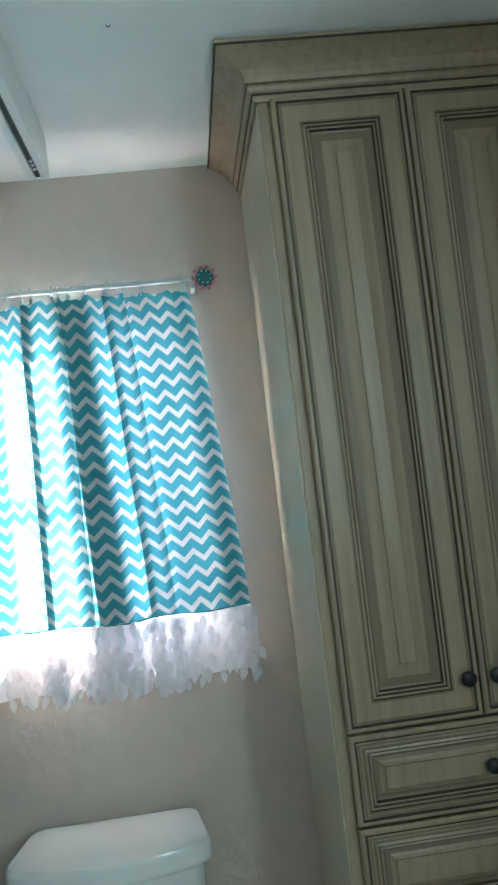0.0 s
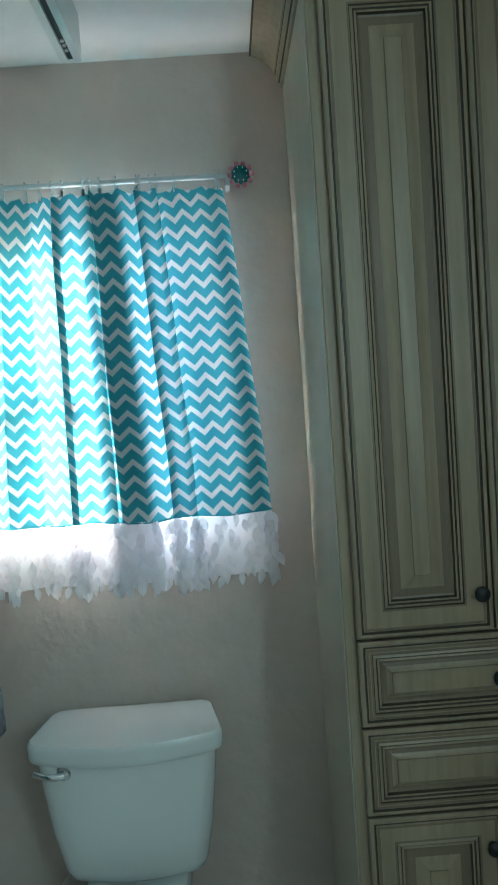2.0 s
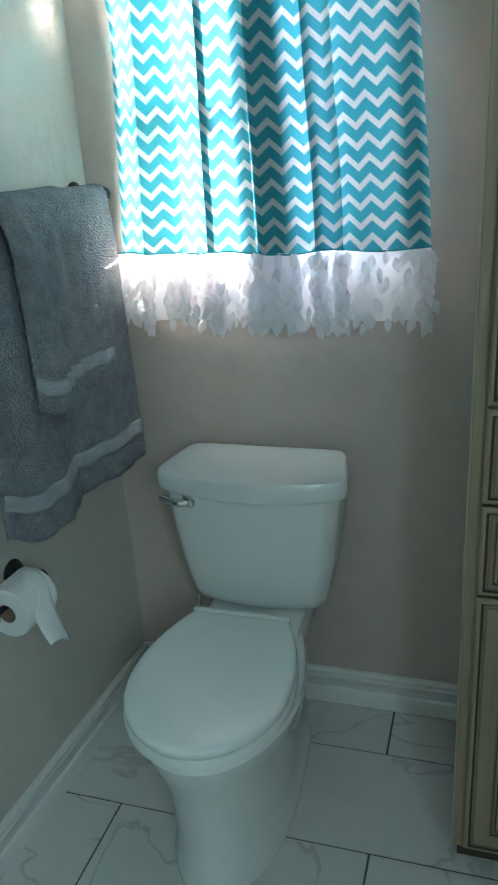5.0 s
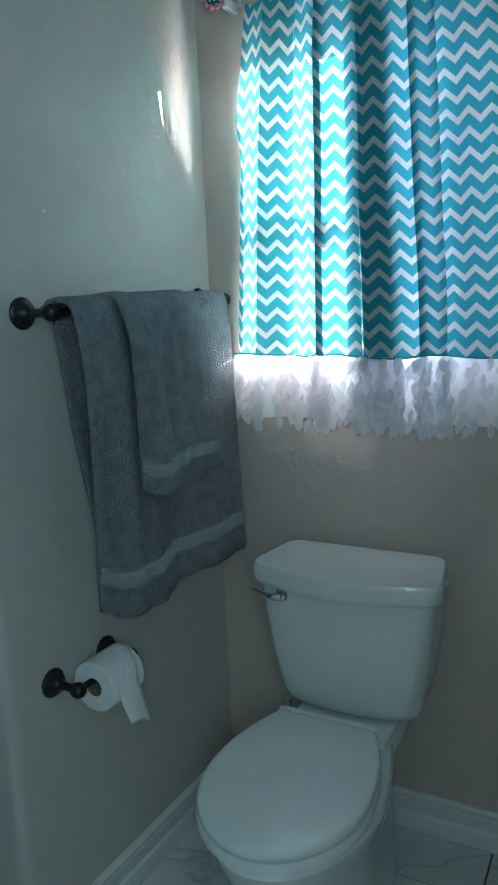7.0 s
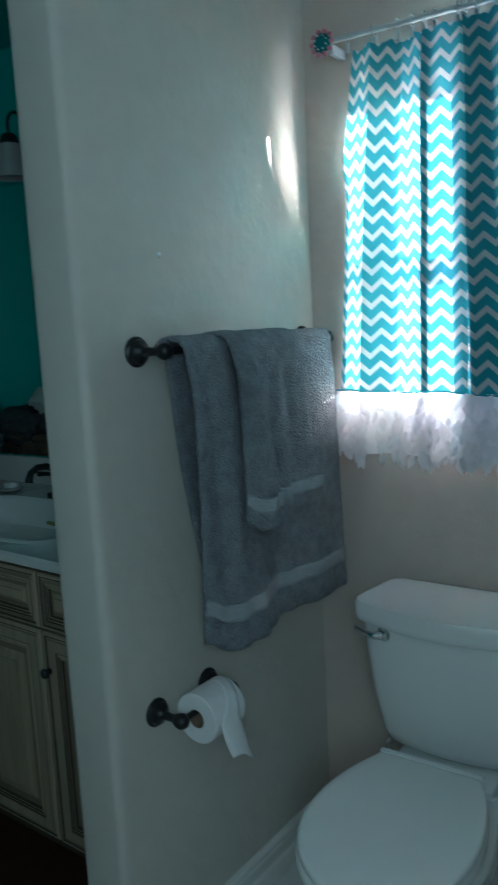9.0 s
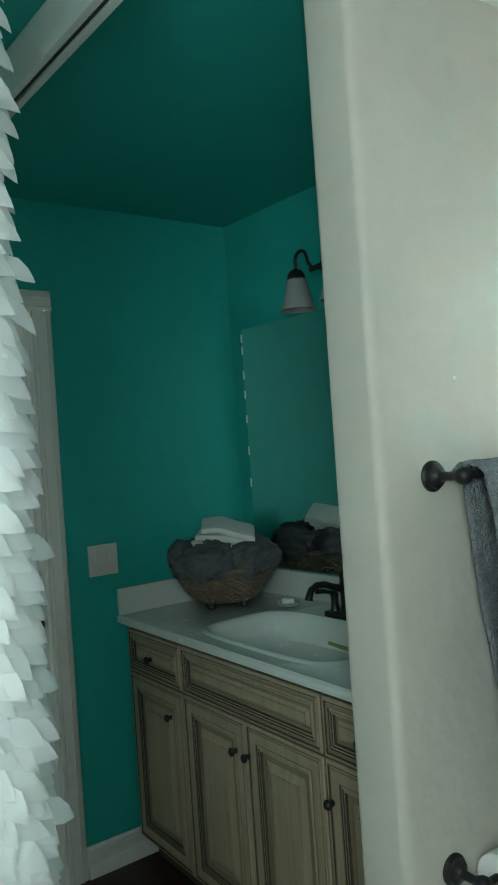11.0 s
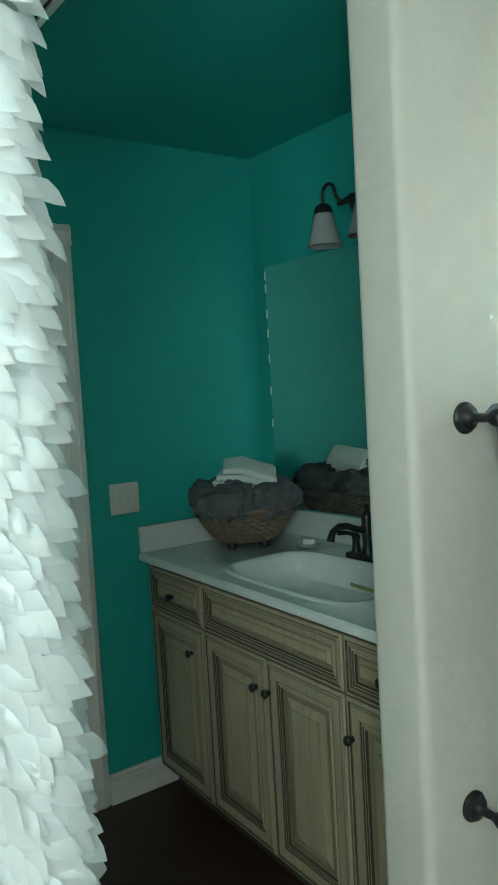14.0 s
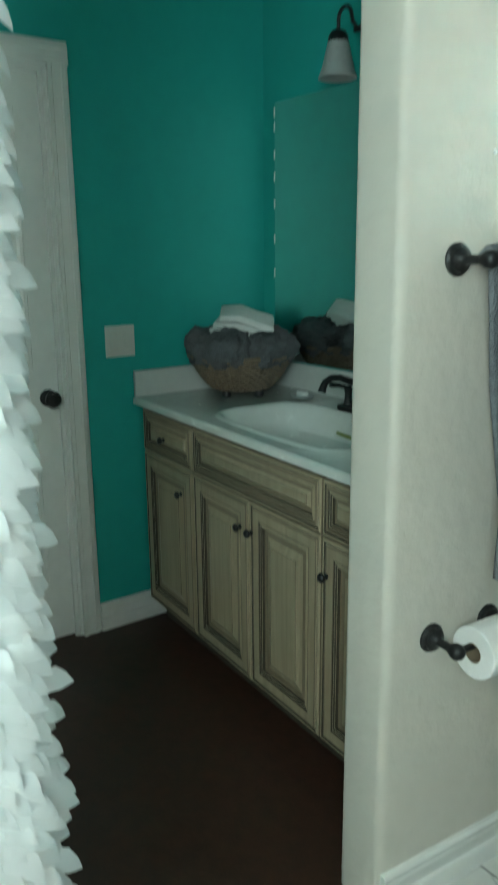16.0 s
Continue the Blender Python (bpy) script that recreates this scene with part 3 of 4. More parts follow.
    pts = [(fx, fy - 0.005, 1.005), (fx, fy - 0.03, 1.006), (fx, fy - 0.06, 1.016), (fx, fy - 0.09, 1.028), (fx, fy - 0.125, 1.030), (fx, fy - 0.150, 1.018), (fx, fy - 0.160, 1.000), (fx, fy - 0.163, 0.988)]
    part("spout", tube(bmesh.new(), pts, [0.013, 0.012, 0.011, 0.011, 0.011, 0.011, 0.012, 0.014], 12), M_BLACK, f)
    for sx in (-1, 1):
        hx = fx + sx * 0.055
        part("handle", lathe(bmesh.new(), [(0.017, 0.92), (0.013, 0.935), (0.012, 0.96), (0.015, 0.975), (0.008, 0.985)], Matrix.Translation((hx, fy, 0)), 16), M_BLACK, f)
        part("lever", tube(bmesh.new(), [(hx, fy, 0.978), (hx + sx * 0.012, fy - 0.03, 0.988), (hx + sx * 0.02, fy - 0.062, 0.992)], [0.006, 0.007, 0.009], 10), M_BLACK, f)


vanity()


def wall_mirror():
    mi = thing("wall_mirror", "large frameless wall mirror with white strips for edge glints above the vanity", "mirror", (-1.3, MIRROR_Y, 1.015))
    part("glass", new_box(-2.042, -0.665, MIRROR_Y - 0.008, MIRROR_Y - 0.003, 1.004, 1.965), M_MIRROR, mi, smooth=False)
    # white strips in place of the bright glints down the mirror's edge
    for z in (1.34, 1.47, 1.60, 1.70, 1.78, 1.88, 1.93):
        part("edge_clip", new_box(-2.0465, -2.0415, MIRROR_Y - 0.010, MIRROR_Y - 0.003, z - 0.016, z + 0.018, bevel=0.001), M_SEAT, mi)


wall_mirror()


def vanity_light():
    v = thing("vanity_light", "dark bronze vanity light with frosted bell glass shades, unlit", "wall lamp", (-1.17, MIRROR_Y, 2.10))
    part("back_plate", new_box(-1.46, -1.02, MIRROR_Y - 0.022, MIRROR_Y - 0.002, 2.055, 2.125, bevel=0.008), M_BLACK, v)
    for cx in (-1.520, -1.325, -1.130):
        y = 2.035
        loop = [(cx + 0.060, 2.060, 2.078), (cx + 0.059, 2.040, 2.095)] + arc((cx + 0.029, y, 2.112), 0.029, 0, 180, 8, (1, 0, 0), (0, 0, 1))[1:] + [(cx, y, 2.075)]
        a = part("arm", tube(bmesh.new(), loop, 0.006, 8), M_BLACK, v)
        part("socket", lathe(bmesh.new(), [(0.008, 2.085), (0.022, 2.078), (0.030, 2.066), (0.033, 2.045), (0.030, 2.043)], Matrix.Translation((cx, y, 0)), 18), M_BLACK, a)
        part("shade", lathe(bmesh.new(), [(0.032, 2.050), (0.037, 2.03), (0.044, 2.0), (0.051, 1.972), (0.061, 1.944), (0.058, 1.944), (0.048, 1.973), (0.041, 2.0), (0.030, 2.036)], Matrix.Translation((cx, y, 0)), 24, cap=False), M_FROST, a, "frosted white glass shade")
    part("cross_bar", tube(bmesh.new(), [(-1.475, 2.062, 2.076), (-1.40, 2.066, 2.082), (-1.28, 2.066, 2.076), (-1.20, 2.066, 2.082), (-1.06, 2.062, 2.076)], [0.008, 0.013, 0.011, 0.013, 0.008], 10), M_BLACK, v)
    for x in (-1.40, -1.20):
        part("standoff", tube(bmesh.new(), [(x, MIRROR_Y - 0.012, 2.088), (x, 2.066, 2.082)], 0.009, 10), M_BLACK, v)
    part("hub", lathe(bmesh.new(), [(0.028, 2.10), (0.034, 2.085), (0.020, 2.05), (0.006, 2.005)], Matrix.Translation((-1.425, 2.10, 0)), 16), M_BLACK, v, "dark pointed hub")


vanity_light()


# ---- door, switch ----
def panel_door():
    d = thing("door_1", "closed white panelled door with a dark round knob", "door", (FAR_X - 0.03, 0.9, 0))
    d["kind"] = "structure"
    part("leaf", new_box(FAR_X - 0.055, FAR_X - 0.02, DY0 + 0.012, DY1 - 0.012, 0.008, DZ - 0.012, bevel=0.002), M_TRIM, d, smooth=False)
    rot = Matrix.Translation((FAR_X - 0.0195, 0, 0)) @ Matrix.Rotation(radians(90), 4, "Z")
    for y0, y1 in ((DY0 + 0.11, 0.86), (0.945, DY1 - 0.11)):
        for z0, z1 in ((0.22, 0.82), (1.03, 1.88)):
            bm = bmesh.new()
            loft(bm, [[(y0 + a, -k, z0 + a), (y1 - a, -k, z0 + a), (y1 - a, -k, z1 - a), (y0 + a, -k, z1 - a)] for a, k in ((0, 0), (0.004, 0.006), (0.016, 0.007), (0.024, 0.001), (0.03, 0.001), (0.06, 0.006))])
            part("panel", bm, M_TRIM, d, smooth=False, m=rot)
    part("door_knob", lathe(bmesh.new(), [(0.030, 0), (0.030, 0.006), (0.012, 0.012), (0.012, 0.03), (0.026, 0.042), (0.029, 0.055), (0.022, 0.066), (0.006, 0.070)], axis((FAR_X - 0.02, 1.258, 0.93), (1, 0, 0)), 22), M_BLACK, d, "dark bronze door knob")
    prof = [(0, 0), (0.018, 0), (0.018, 0.012), (0.014, 0.016), (0.014, 0.044), (0.017, 0.048), (0.010, 0.066), (0.006, 0.072), (0, 0.072)]
    # casing legs and head, profile across the wall
    for y, s in ((DY1 + 0.0, 1), (DY0 - 0.0, -1)):
        rings = [[Vector((FAR_X + a, y + s * b, z)) for a, b in prof] for z in (0.0, DZ + 0.072 * 0)]
        part("casing", loft(bmesh.new(), rings), M_TRIM, d, smooth=False)
    rings = [[Vector((FAR_X + a, y, DZ + b)) for a, b in prof] for y in (DY0 - 0.072, DY1 + 0.072)]
    part("casing", loft(bmesh.new(), rings), M_TRIM, d, smooth=False)
    part("jamb", new_box(FAR_X - 0.12, FAR_X + 0.001, DY1 - 0.012, DY1, 0, DZ), M_TRIM, d, smooth=False)
    part("jamb", new_box(FAR_X - 0.12, FAR_X + 0.001, DY0, DY0 + 0.012, 0, DZ), M_TRIM, d, smooth=False)
    part("jamb", new_box(FAR_X - 0.12, FAR_X + 0.001, DY0 + 0.012, DY1 - 0.012, DZ - 0.011, DZ), M_TRIM, d, smooth=False)
    part("stop", new_box(FAR_X - 0.02, FAR_X - 0.006, DY0 + 0.012, DY1 - 0.026, DZ - 0.026, DZ - 0.011), M_TRIM, d, smooth=False)
    part("stop", new_box(FAR_X - 0.02, FAR_X - 0.006, DY1 - 0.026, DY1 - 0.012, 0, DZ), M_TRIM, d, smooth=False)


panel_door()

sw = thing("light_switch", "ivory double rocker switch plate on the teal wall", "switch", (FAR_X, 1.535, 1.11))
part("plate", new_box(FAR_X + 0.0005, FAR_X + 0.007, 1.477, 1.593, 1.055, 1.168, bevel=0.003), M_PLASTIC, sw)
for y in (1.506, 1.564):
    part("rocker", new_box(FAR_X + 0.0065, FAR_X + 0.010, y - 0.016, y + 0.016, 1.079, 1.144, bevel=0.002), M_PLASTIC, sw)


# ---- toilet ----
def egg(cx, y_back, y_front, w, z, back_w=0.6, full=1.7):
    """A long seat outline in plan: oval front, sides tapering to a straight back."""
    cy = y_front + (y_back - y_front) * 0.48
    pts = [(w / 2 * math.cos(a), cy + (cy - y_front) * math.sin(a)) for a in (math.pi + math.pi * i / 26 for i in range(27))]
    b = w * back_w / 2
    for i in range(1, 8):
        f = i / 8
        pts.append((w / 2 + (b - w / 2) * f ** full, cy + (y_back - 0.015 - cy) * f))
    pts += [(b - 0.004, y_back - 0.006), (b - 0.014, y_back)]
    pts += [(-x, y) for x, y in pts[::-1][:2]] + [(-x, y) for x, y in pts[27:34][::-1]]
    return [Vector((cx + x, y, z)) for x, y in pts]


def toilet():
    cx = -0.055
    t = thing("toilet", "white two-piece toilet with the seat lid down", "toilet", (cx, 1.75, 0))
    # tank
    tk = []
    for z, w, d, y in ((0.424, 0.30, 0.125, 2.00), (0.434, 0.335, 0.15, 2.0), (0.456, 0.35, 0.16, 1.998), (0.55, 0.385, 0.172, 1.995), (0.66, 0.412, 0.182, 1.992), (0.735, 0.425, 0.186, 1.99)):
        tk.append([(cx + x, y + yy, z) for x, yy in rounded(w, d, 0.032, 6, 0.03)])
    part("tank", loft(bmesh.new(), tk), M_CERAMIC, t)

    def lid_ring(s, z):
        pts = []
        w, d = 0.462 * s, 0.192 * s
        base = rounded(w, d, 0.026, 5, 0.050)
        for x, y in base:
            if y > 0:
                x *= 1 - 0.14 * min(1, max(0, y / (d / 2)))
            pts.append((cx + x, 1.988 + y, z))
        return pts
    part("tank_lid", loft(bmesh.new(), [lid_ring(0.965, 0.737), lid_ring(0.99, 0.741), lid_ring(1.0, 0.752), lid_ring(1.0, 0.770), lid_ring(0.992, 0.779), lid_ring(0.97, 0.785), lid_ring(0.6, 0.788)]), M_CERAMIC, t)
    h = part("flush_lever", lathe(bmesh.new(), [(0.020, 0), (0.020, 0.006), (0.014, 0.010), (0.016, 0.018), (0.012, 0.024), (0.004, 0.026)], axis((-0.194, 1.890, 0.718), (0, -1, 0)), 20), M_CHROME, t, "chrome flush lever")
    part("lever_arm", tube(bmesh.new(), [(-0.194, 1.868, 0.718), (-0.214, 1.860, 0.718), (-0.236, 1.861, 0.720), (-0.262, 1.868, 0.726)], [0.010, 0.0085, 0.007, 0.008], 10), M_CHROME, h)
    # bowl and pedestal in one body
    rings = []
    for z, w, yb, yf, bw in ((0.0, 0.268, 1.99, 1.432, 0.85), (0.018, 0.268, 1.99, 1.432, 0.85), (0.030, 0.258, 1.985, 1.438, 0.85), (0.12, 0.256, 1.98, 1.446, 0.85), (0.20, 0.266, 1.98, 1.442, 0.8),
                            (0.27, 0.290, 1.97, 1.428, 0.75), (0.33, 0.318, 1.95, 1.405, 0.68), (0.370, 0.345, 1.94, 1.390, 0.65), (0.388, 0.352, 1.93, 1.386, 0.65), (0.397, 0.342, 1.92, 1.392, 0.65)):
        rings.append(egg(cx, yb, yf, w, z, back_w=bw))
    part("bowl", loft(bmesh.new(), rings), M_CERAMIC, t)
    part("tank_shelf", new_box(cx - 0.125, cx + 0.125, 1.84, 2.07, 0.34, 0.418, bevel=0.02), M_CERAMIC, t)
    ring = [(0.99, 0.4035), (1.012, 0.407), (1.014, 0.420), (0.995, 0.4255)]

    def scaled(pts, s, z, c):
        return [Vector((c.x + (p.x - c.x) * s, c.y + (p.y - c.y) * s, z + 0.006 + 0.045 * (c.y + (p.y - c.y) * s - 1.66))) for p in pts]
    c = Vector((cx, 1.60, 0))
    e = egg(cx - 0.010, 1.822, 1.388, 0.354, 0, back_w=0.70, full=2.1)
    part("seat", loft(bmesh.new(), [scaled(e, s, z, c) for s, z in ring]), M_SEAT, t, "white plastic seat ring")
    part("seat_lid", loft(bmesh.new(), [scaled(e, s, z, c) for s, z in ((0.975, 0.4290), (0.995, 0.4315), (0.998, 0.4385), (0.992, 0.4425), (0.978, 0.4450), (0.950, 0.4466), (0.90, 0.4476), (0.6, 0.4488), (0.15, 0.4492))]), M_SEAT, t, "glossy white seat lid")
    part("hinge_bar", new_box(cx - 0.130, cx + 0.110, 1.816, 1.832, 0.425, 0.4625, bevel=0.006), M_SEAT, t)
    for sx in (-1, 1):
        part("hinge", new_box(cx - 0.01 + sx * 0.07 - 0.018, cx - 0.01 + sx * 0.07 + 0.018, 1.828, 1.856, 0.400, 0.446, bevel=0.006), M_SEAT, t)



toilet()
v = thing("supply_valve", "chrome water shut-off valve with a hose behind the toilet", "valve", (-0.27, WALL_Y, 0.2))
part("escutcheon", lathe(bmesh.new(), [(0.03, 0), (0.028, 0.006), (0.012, 0.010), (0.009, 0.05), (0.014, 0.052), (0.014, 0.075), (0.004, 0.077)], axis((-0.27, WALL_Y - 0.0005, 0.20), (0, -1, 0)), 18), M_CHROME, v)
part("valve_handle", lathe(bmesh.new(), [(0.006, 0), (0.006, 0.02), (0.020, 0.022), (0.020, 0.030), (0.006, 0.032)], axis((-0.27, WALL_Y - 0.06, 0.20), (-1, 0, 0.2)), 14), M_CHROME, v)
part("hose", tube(bmesh.new(), [(-0.27, 2.055, 0.21), (-0.272, 2.05, 0.28), (-0.265, 2.045, 0.34), (-0.235, 2.035, 0.385), (-0.205, 2.02, 0.425)], 0.006, 8), M_CHROME, v, "braided steel hose")
part("coupling_nut", lathe(bmesh.new(), [(0.005, 0), (0.013, 0.002), (0.014, 0.016), (0.011, 0.020), (0.011, 0.034), (0.004, 0.036)], axis((-0.222, 2.028, 0.400), (0.5, -0.25, 0.85)), 8), M_BLACK, v, "dark coupling nut")
part("fill_nut", lathe(bmesh.new(), [(0.016, 0.395), (0.018, 0.405), (0.018, 0.425), (0.014, 0.43)], Matrix.Translation((-0.205, 2.02, 0)), 12), M_BLACK, v, "dark plastic nut")


# ---- towel bar, towels, paper ----
def rosette(parent, p, d, reach, name="post"):
    prof = [(0.031, 0), (0.031, 0.004), (0.027, 0.008), (0.025, 0.009), (0.024, 0.014), (0.013, 0.020), (0.009, 0.026), (0.0085, reach - 0.022), (0.011, reach - 0.016), (0.016, reach - 0.006), (0.017, reach + 0.004), (0.012, reach + 0.013), (0.004, reach + 0.017)]
    return part(name, lathe(bmesh.new(), prof, axis(p, d), 24), M_BLACK, parent)


BAR_Z, BAR_OFF = 1.405, 0.078
OUT = Vector((1, -0.058, 0)).normalized()


def bar_point(y, off, z):
    return Vector((wall_x(y) + off, y, z))


tb = thing("towel_bar", "dark bronze wall-mounted towel bar", "towel bar", (wall_x(1.75), 1.75, BAR_Z))
for y in (1.462, 2.062):
    rosette(tb, bar_point(y, 0.0005, BAR_Z), OUT, BAR_OFF)
part("bar", tube(bmesh.new(), [bar_point(1.462, BAR_OFF, BAR_Z), bar_point(2.062, BAR_OFF, BAR_Z)], 0.0085, 14), M_BLACK, tb)


def smooth_noise(a, b, k, seed):
    return noise.noise(Vector((a * k, b * k * 0.35, seed)))


def towel(name, label, y0, y1, front_drop, back_drop, lift, slant, folds, seed, thick, band, flare=0.0):
    """A towel draped over the bar: a sheet from the front hem over the bar to the back hem."""
    th = thing(name, label, "towel", (wall_x((y0 + y1) / 2) + BAR_OFF, (y0 + y1) / 2, BAR_Z))
    r = 0.0085 + lift
    nu, nv = 84, 90
    total = front_drop + back_drop + math.pi * r
    rows = []
    for j in range(nv + 1):
        s = total * j / nv - front_drop
        row = []
        for i in range(nu + 1):
            u = i / nu
            y = y0 + (y1 - y0) * u
            if s < 0:
                depth = -s / front_drop
                drop = -s * (1 + slant * (0.5 - u) - 0.06 * math.exp(-(u / 0.07) ** 2))
                f = folds(u, depth)
                ease = min(1, depth * 7)
                off = r + 0.006 * ease + f * (0.7 + 0.3 * ease) + 0.006 * ease * smooth_noise(u * 6, depth * 2, 1.6, seed)
                p = bar_point(y + flare * depth * (u - 0.35), BAR_OFF + off, BAR_Z - drop)
            elif s > math.pi * r:
                k = s - math.pi * r
                p = bar_point(y + (0.015 + 0.20 * k) * (1 - u), max(0.012, BAR_OFF - r - 0.004 - 0.02 * min(1, k * 4)) + 0.004 * smooth_noise(u * 6, k * 3, 1.5, seed + 5), BAR_Z - k)
            else:
                a = s / r
                f = folds(u, 0.0)
                p = bar_point(y, BAR_OFF + (r + f * 0.7) * math.cos(a), BAR_Z + (r + abs(f) * 0.15) * math.sin(a))
            p += OUT * 0.0016 * noise.noise(p * 45)
            row.append(p)
        rows.append(row)
    bm = loft(bmesh.new(), rows, closed=False)
    ob = part("cloth", bm, M_TOWEL, th)
    so = ob.modifiers.new("thickness", "SOLIDIFY")
    so.thickness, so.offset = thick, 0.0
    # woven bands near the front hem
    for b0, b1 in band:
        sub = []
        for k in range(5):
            d = (b0 + (b1 - b0) * k / 4)
            row = []
            for i in range(nu + 1):
                u = i / nu
                y = y0 + (y1 - y0) * u
                depth = d / front_drop
                f = folds(u, depth)
                off = r + 0.006 + f + 0.006 * smooth_noise(u * 6, depth * 2, 1.6, seed)
                row.append(bar_point(y + flare * depth * (u - 0.35), BAR_OFF + off + thick / 2 + 0.001, BAR_Z - d * (1 + slant * (0.5 - u) - 0.06 * math.exp(-(u / 0.07) ** 2))))
            sub.append(row)
        bo = part("woven_band", loft(bmesh.new(), sub, closed=False), M_TOWEL_BAND, th, "flat woven band")
        so = bo.modifiers.new("thickness", "SOLIDIFY")
        so.thickness, so.offset = 0.004, 0.0
    return th


def creases(u, d, spots, deep, wide):
    """Narrow valleys between the folds, leaning as they fall."""
    return -deep * (0.35 + 0.65 * d) * (1 - 0.75 * max(0, d - 0.55) / 0.45) * sum(math.exp(-((u - c - lean * d) / wide) ** 2) for c, lean in spots)


def bath_folds(u, d):
    # a turned-over strip stands proud along the near edge
    strip = 0.022 / (1 + math.exp((u - 0.25 - 0.18 * d) * 36)) - 0.010 * math.exp(-((u - 0.36 - 0.18 * d) / 0.06) ** 2)
    return strip + (0.2 + 0.8 * d) * (0.011 * math.sin(u * 11 + 0.6 - 1.5 * d) + 0.006 * abs(math.sin(u * 15 + 2 + 0.8 * d)) + 0.003 * math.sin(u * 47)) + 0.010 * d + creases(u, d, ((0.08, 0.05), (0.50, 0.12), (0.78, 0.05)), 0.013, 0.045)


def hand_folds(u, d):
    roll = 0.016 * math.exp(-((u - 0.14 - 0.05 * d) / 0.13) ** 2)
    return roll + (0.15 + 0.85 * d) * (0.010 * math.sin(u * 8 + 1.2 - 2.0 * d) + 0.005 * abs(math.sin(u * 12 + 0.5 + d)) + 0.003 * math.sin(u * 37)) + 0.022 * d + 0.026 + creases(u, d, ((0.36, 0.12), (0.66, 0.14)), 0.014, 0.07)


towel("bath_towel", "grey terry bath towel with a woven band hanging on the bar", 1.474, 2.030, 0.635, 0.50, 0.012, -0.02, bath_folds, 3.0, 0.010, [(0.535, 0.572)], 0.03)
towel("hand_towel", "grey terry hand towel with a woven band over the bath towel", 1.598, 1.850, 0.385, 0.33, 0.015, 0.03, hand_folds, 9.0, 0.008, [(0.318, 0.348)], 0.03)

tp = thing("paper_holder", "dark bronze two-post toilet paper holder on the wall", "paper holder", (wall_x(1.52), 1.52, 0.645))
for y in (1.445, 1.612):
    rosette(tp, bar_point(y, 0.0005, 0.643), OUT, 0.072)
part("roller", tube(bmesh.new(), [bar_point(1.445, 0.072, 0.643), bar_point(1.612, 0.072, 0.643)], 0.007, 12), M_BLACK, tp)

roll = thing("toilet_paper", "part-used white toilet paper roll with a loose sheet hanging down", "toilet paper", bar_point(1.53, 0.072, 0.62))
rc = Vector((wall_x(1.528) + 0.080, 1.528, 0.6325))
RM = axis(rc - Vector((0.003, 0.05, 0)), (0.058, 1, 0))
part("paper", lathe(bmesh.new(), [(0.021, 0.0), (0.053, 0.0), (0.055, 0.002), (0.055, 0.098), (0.053, 0.10), (0.021, 0.10), (0.021, 0.0)], RM, 40, cap=False), M_PAPER, roll)
part("core", lathe(bmesh.new(), [(0.0205, 0.0005), (0.0205, 0.0995), (0.019, 0.0995), (0.019, 0.0005), (0.0205, 0.0005)], RM, 24, cap=False), M_CARD, roll, "brown cardboard core")
rows = []
for j in range(25):
    s = j / 24
    if s < 0.45:
        a = radians(100 - 100 * s / 0.45)
        p0 = rc + Vector((0.0565 * math.cos(a), 0, 0.0565 * math.sin(a)))
        k = s / 0.45
        y0, y1, tw = 0.020 - 0.060 * k * k, 0.049 - 0.024 * k, 0
    else:
        k = (s - 0.45) / 0.55
        p0 = rc + Vector((0.0565 + 0.022 * k * k, 0, -0.072 * k))
        y0, y1, tw = -0.040 + 0.004 * k, 0.025 + 0.012 * k, k
    rows.append([p0 + Vector((0.008 * tw * math.sin(q * 3.1), y0 + (y1 - y0) * q, -0.040 * tw * tw * max(0, q - 0.35) / 0.65)) for q in (0, 0.2, 0.4, 0.6, 0.8, 1)])
ob = part("loose_sheet", loft(bmesh.new(), rows, closed=False), M_PAPER, roll)
ob.modifiers.new("thickness", "SOLIDIFY").thickness = 0.0012

# small white disc painted bright to imitate a glint on the wall
sc = thing("wall_anchor", "tiny white disc on the greige partition wall, in place of a glint", "wall anchor", (wall_x(1.547), 1.547, 1.597))
part("anchor_head", lathe(bmesh.new(), [(0.0005, 0.0), (0.0056, 0.0), (0.0053, 0.0016), (0.0036, 0.0034), (0.0005, 0.0042)], axis(bar_point(1.547, 0.0, 1.597), OUT), 14), M_SEAT, sc)


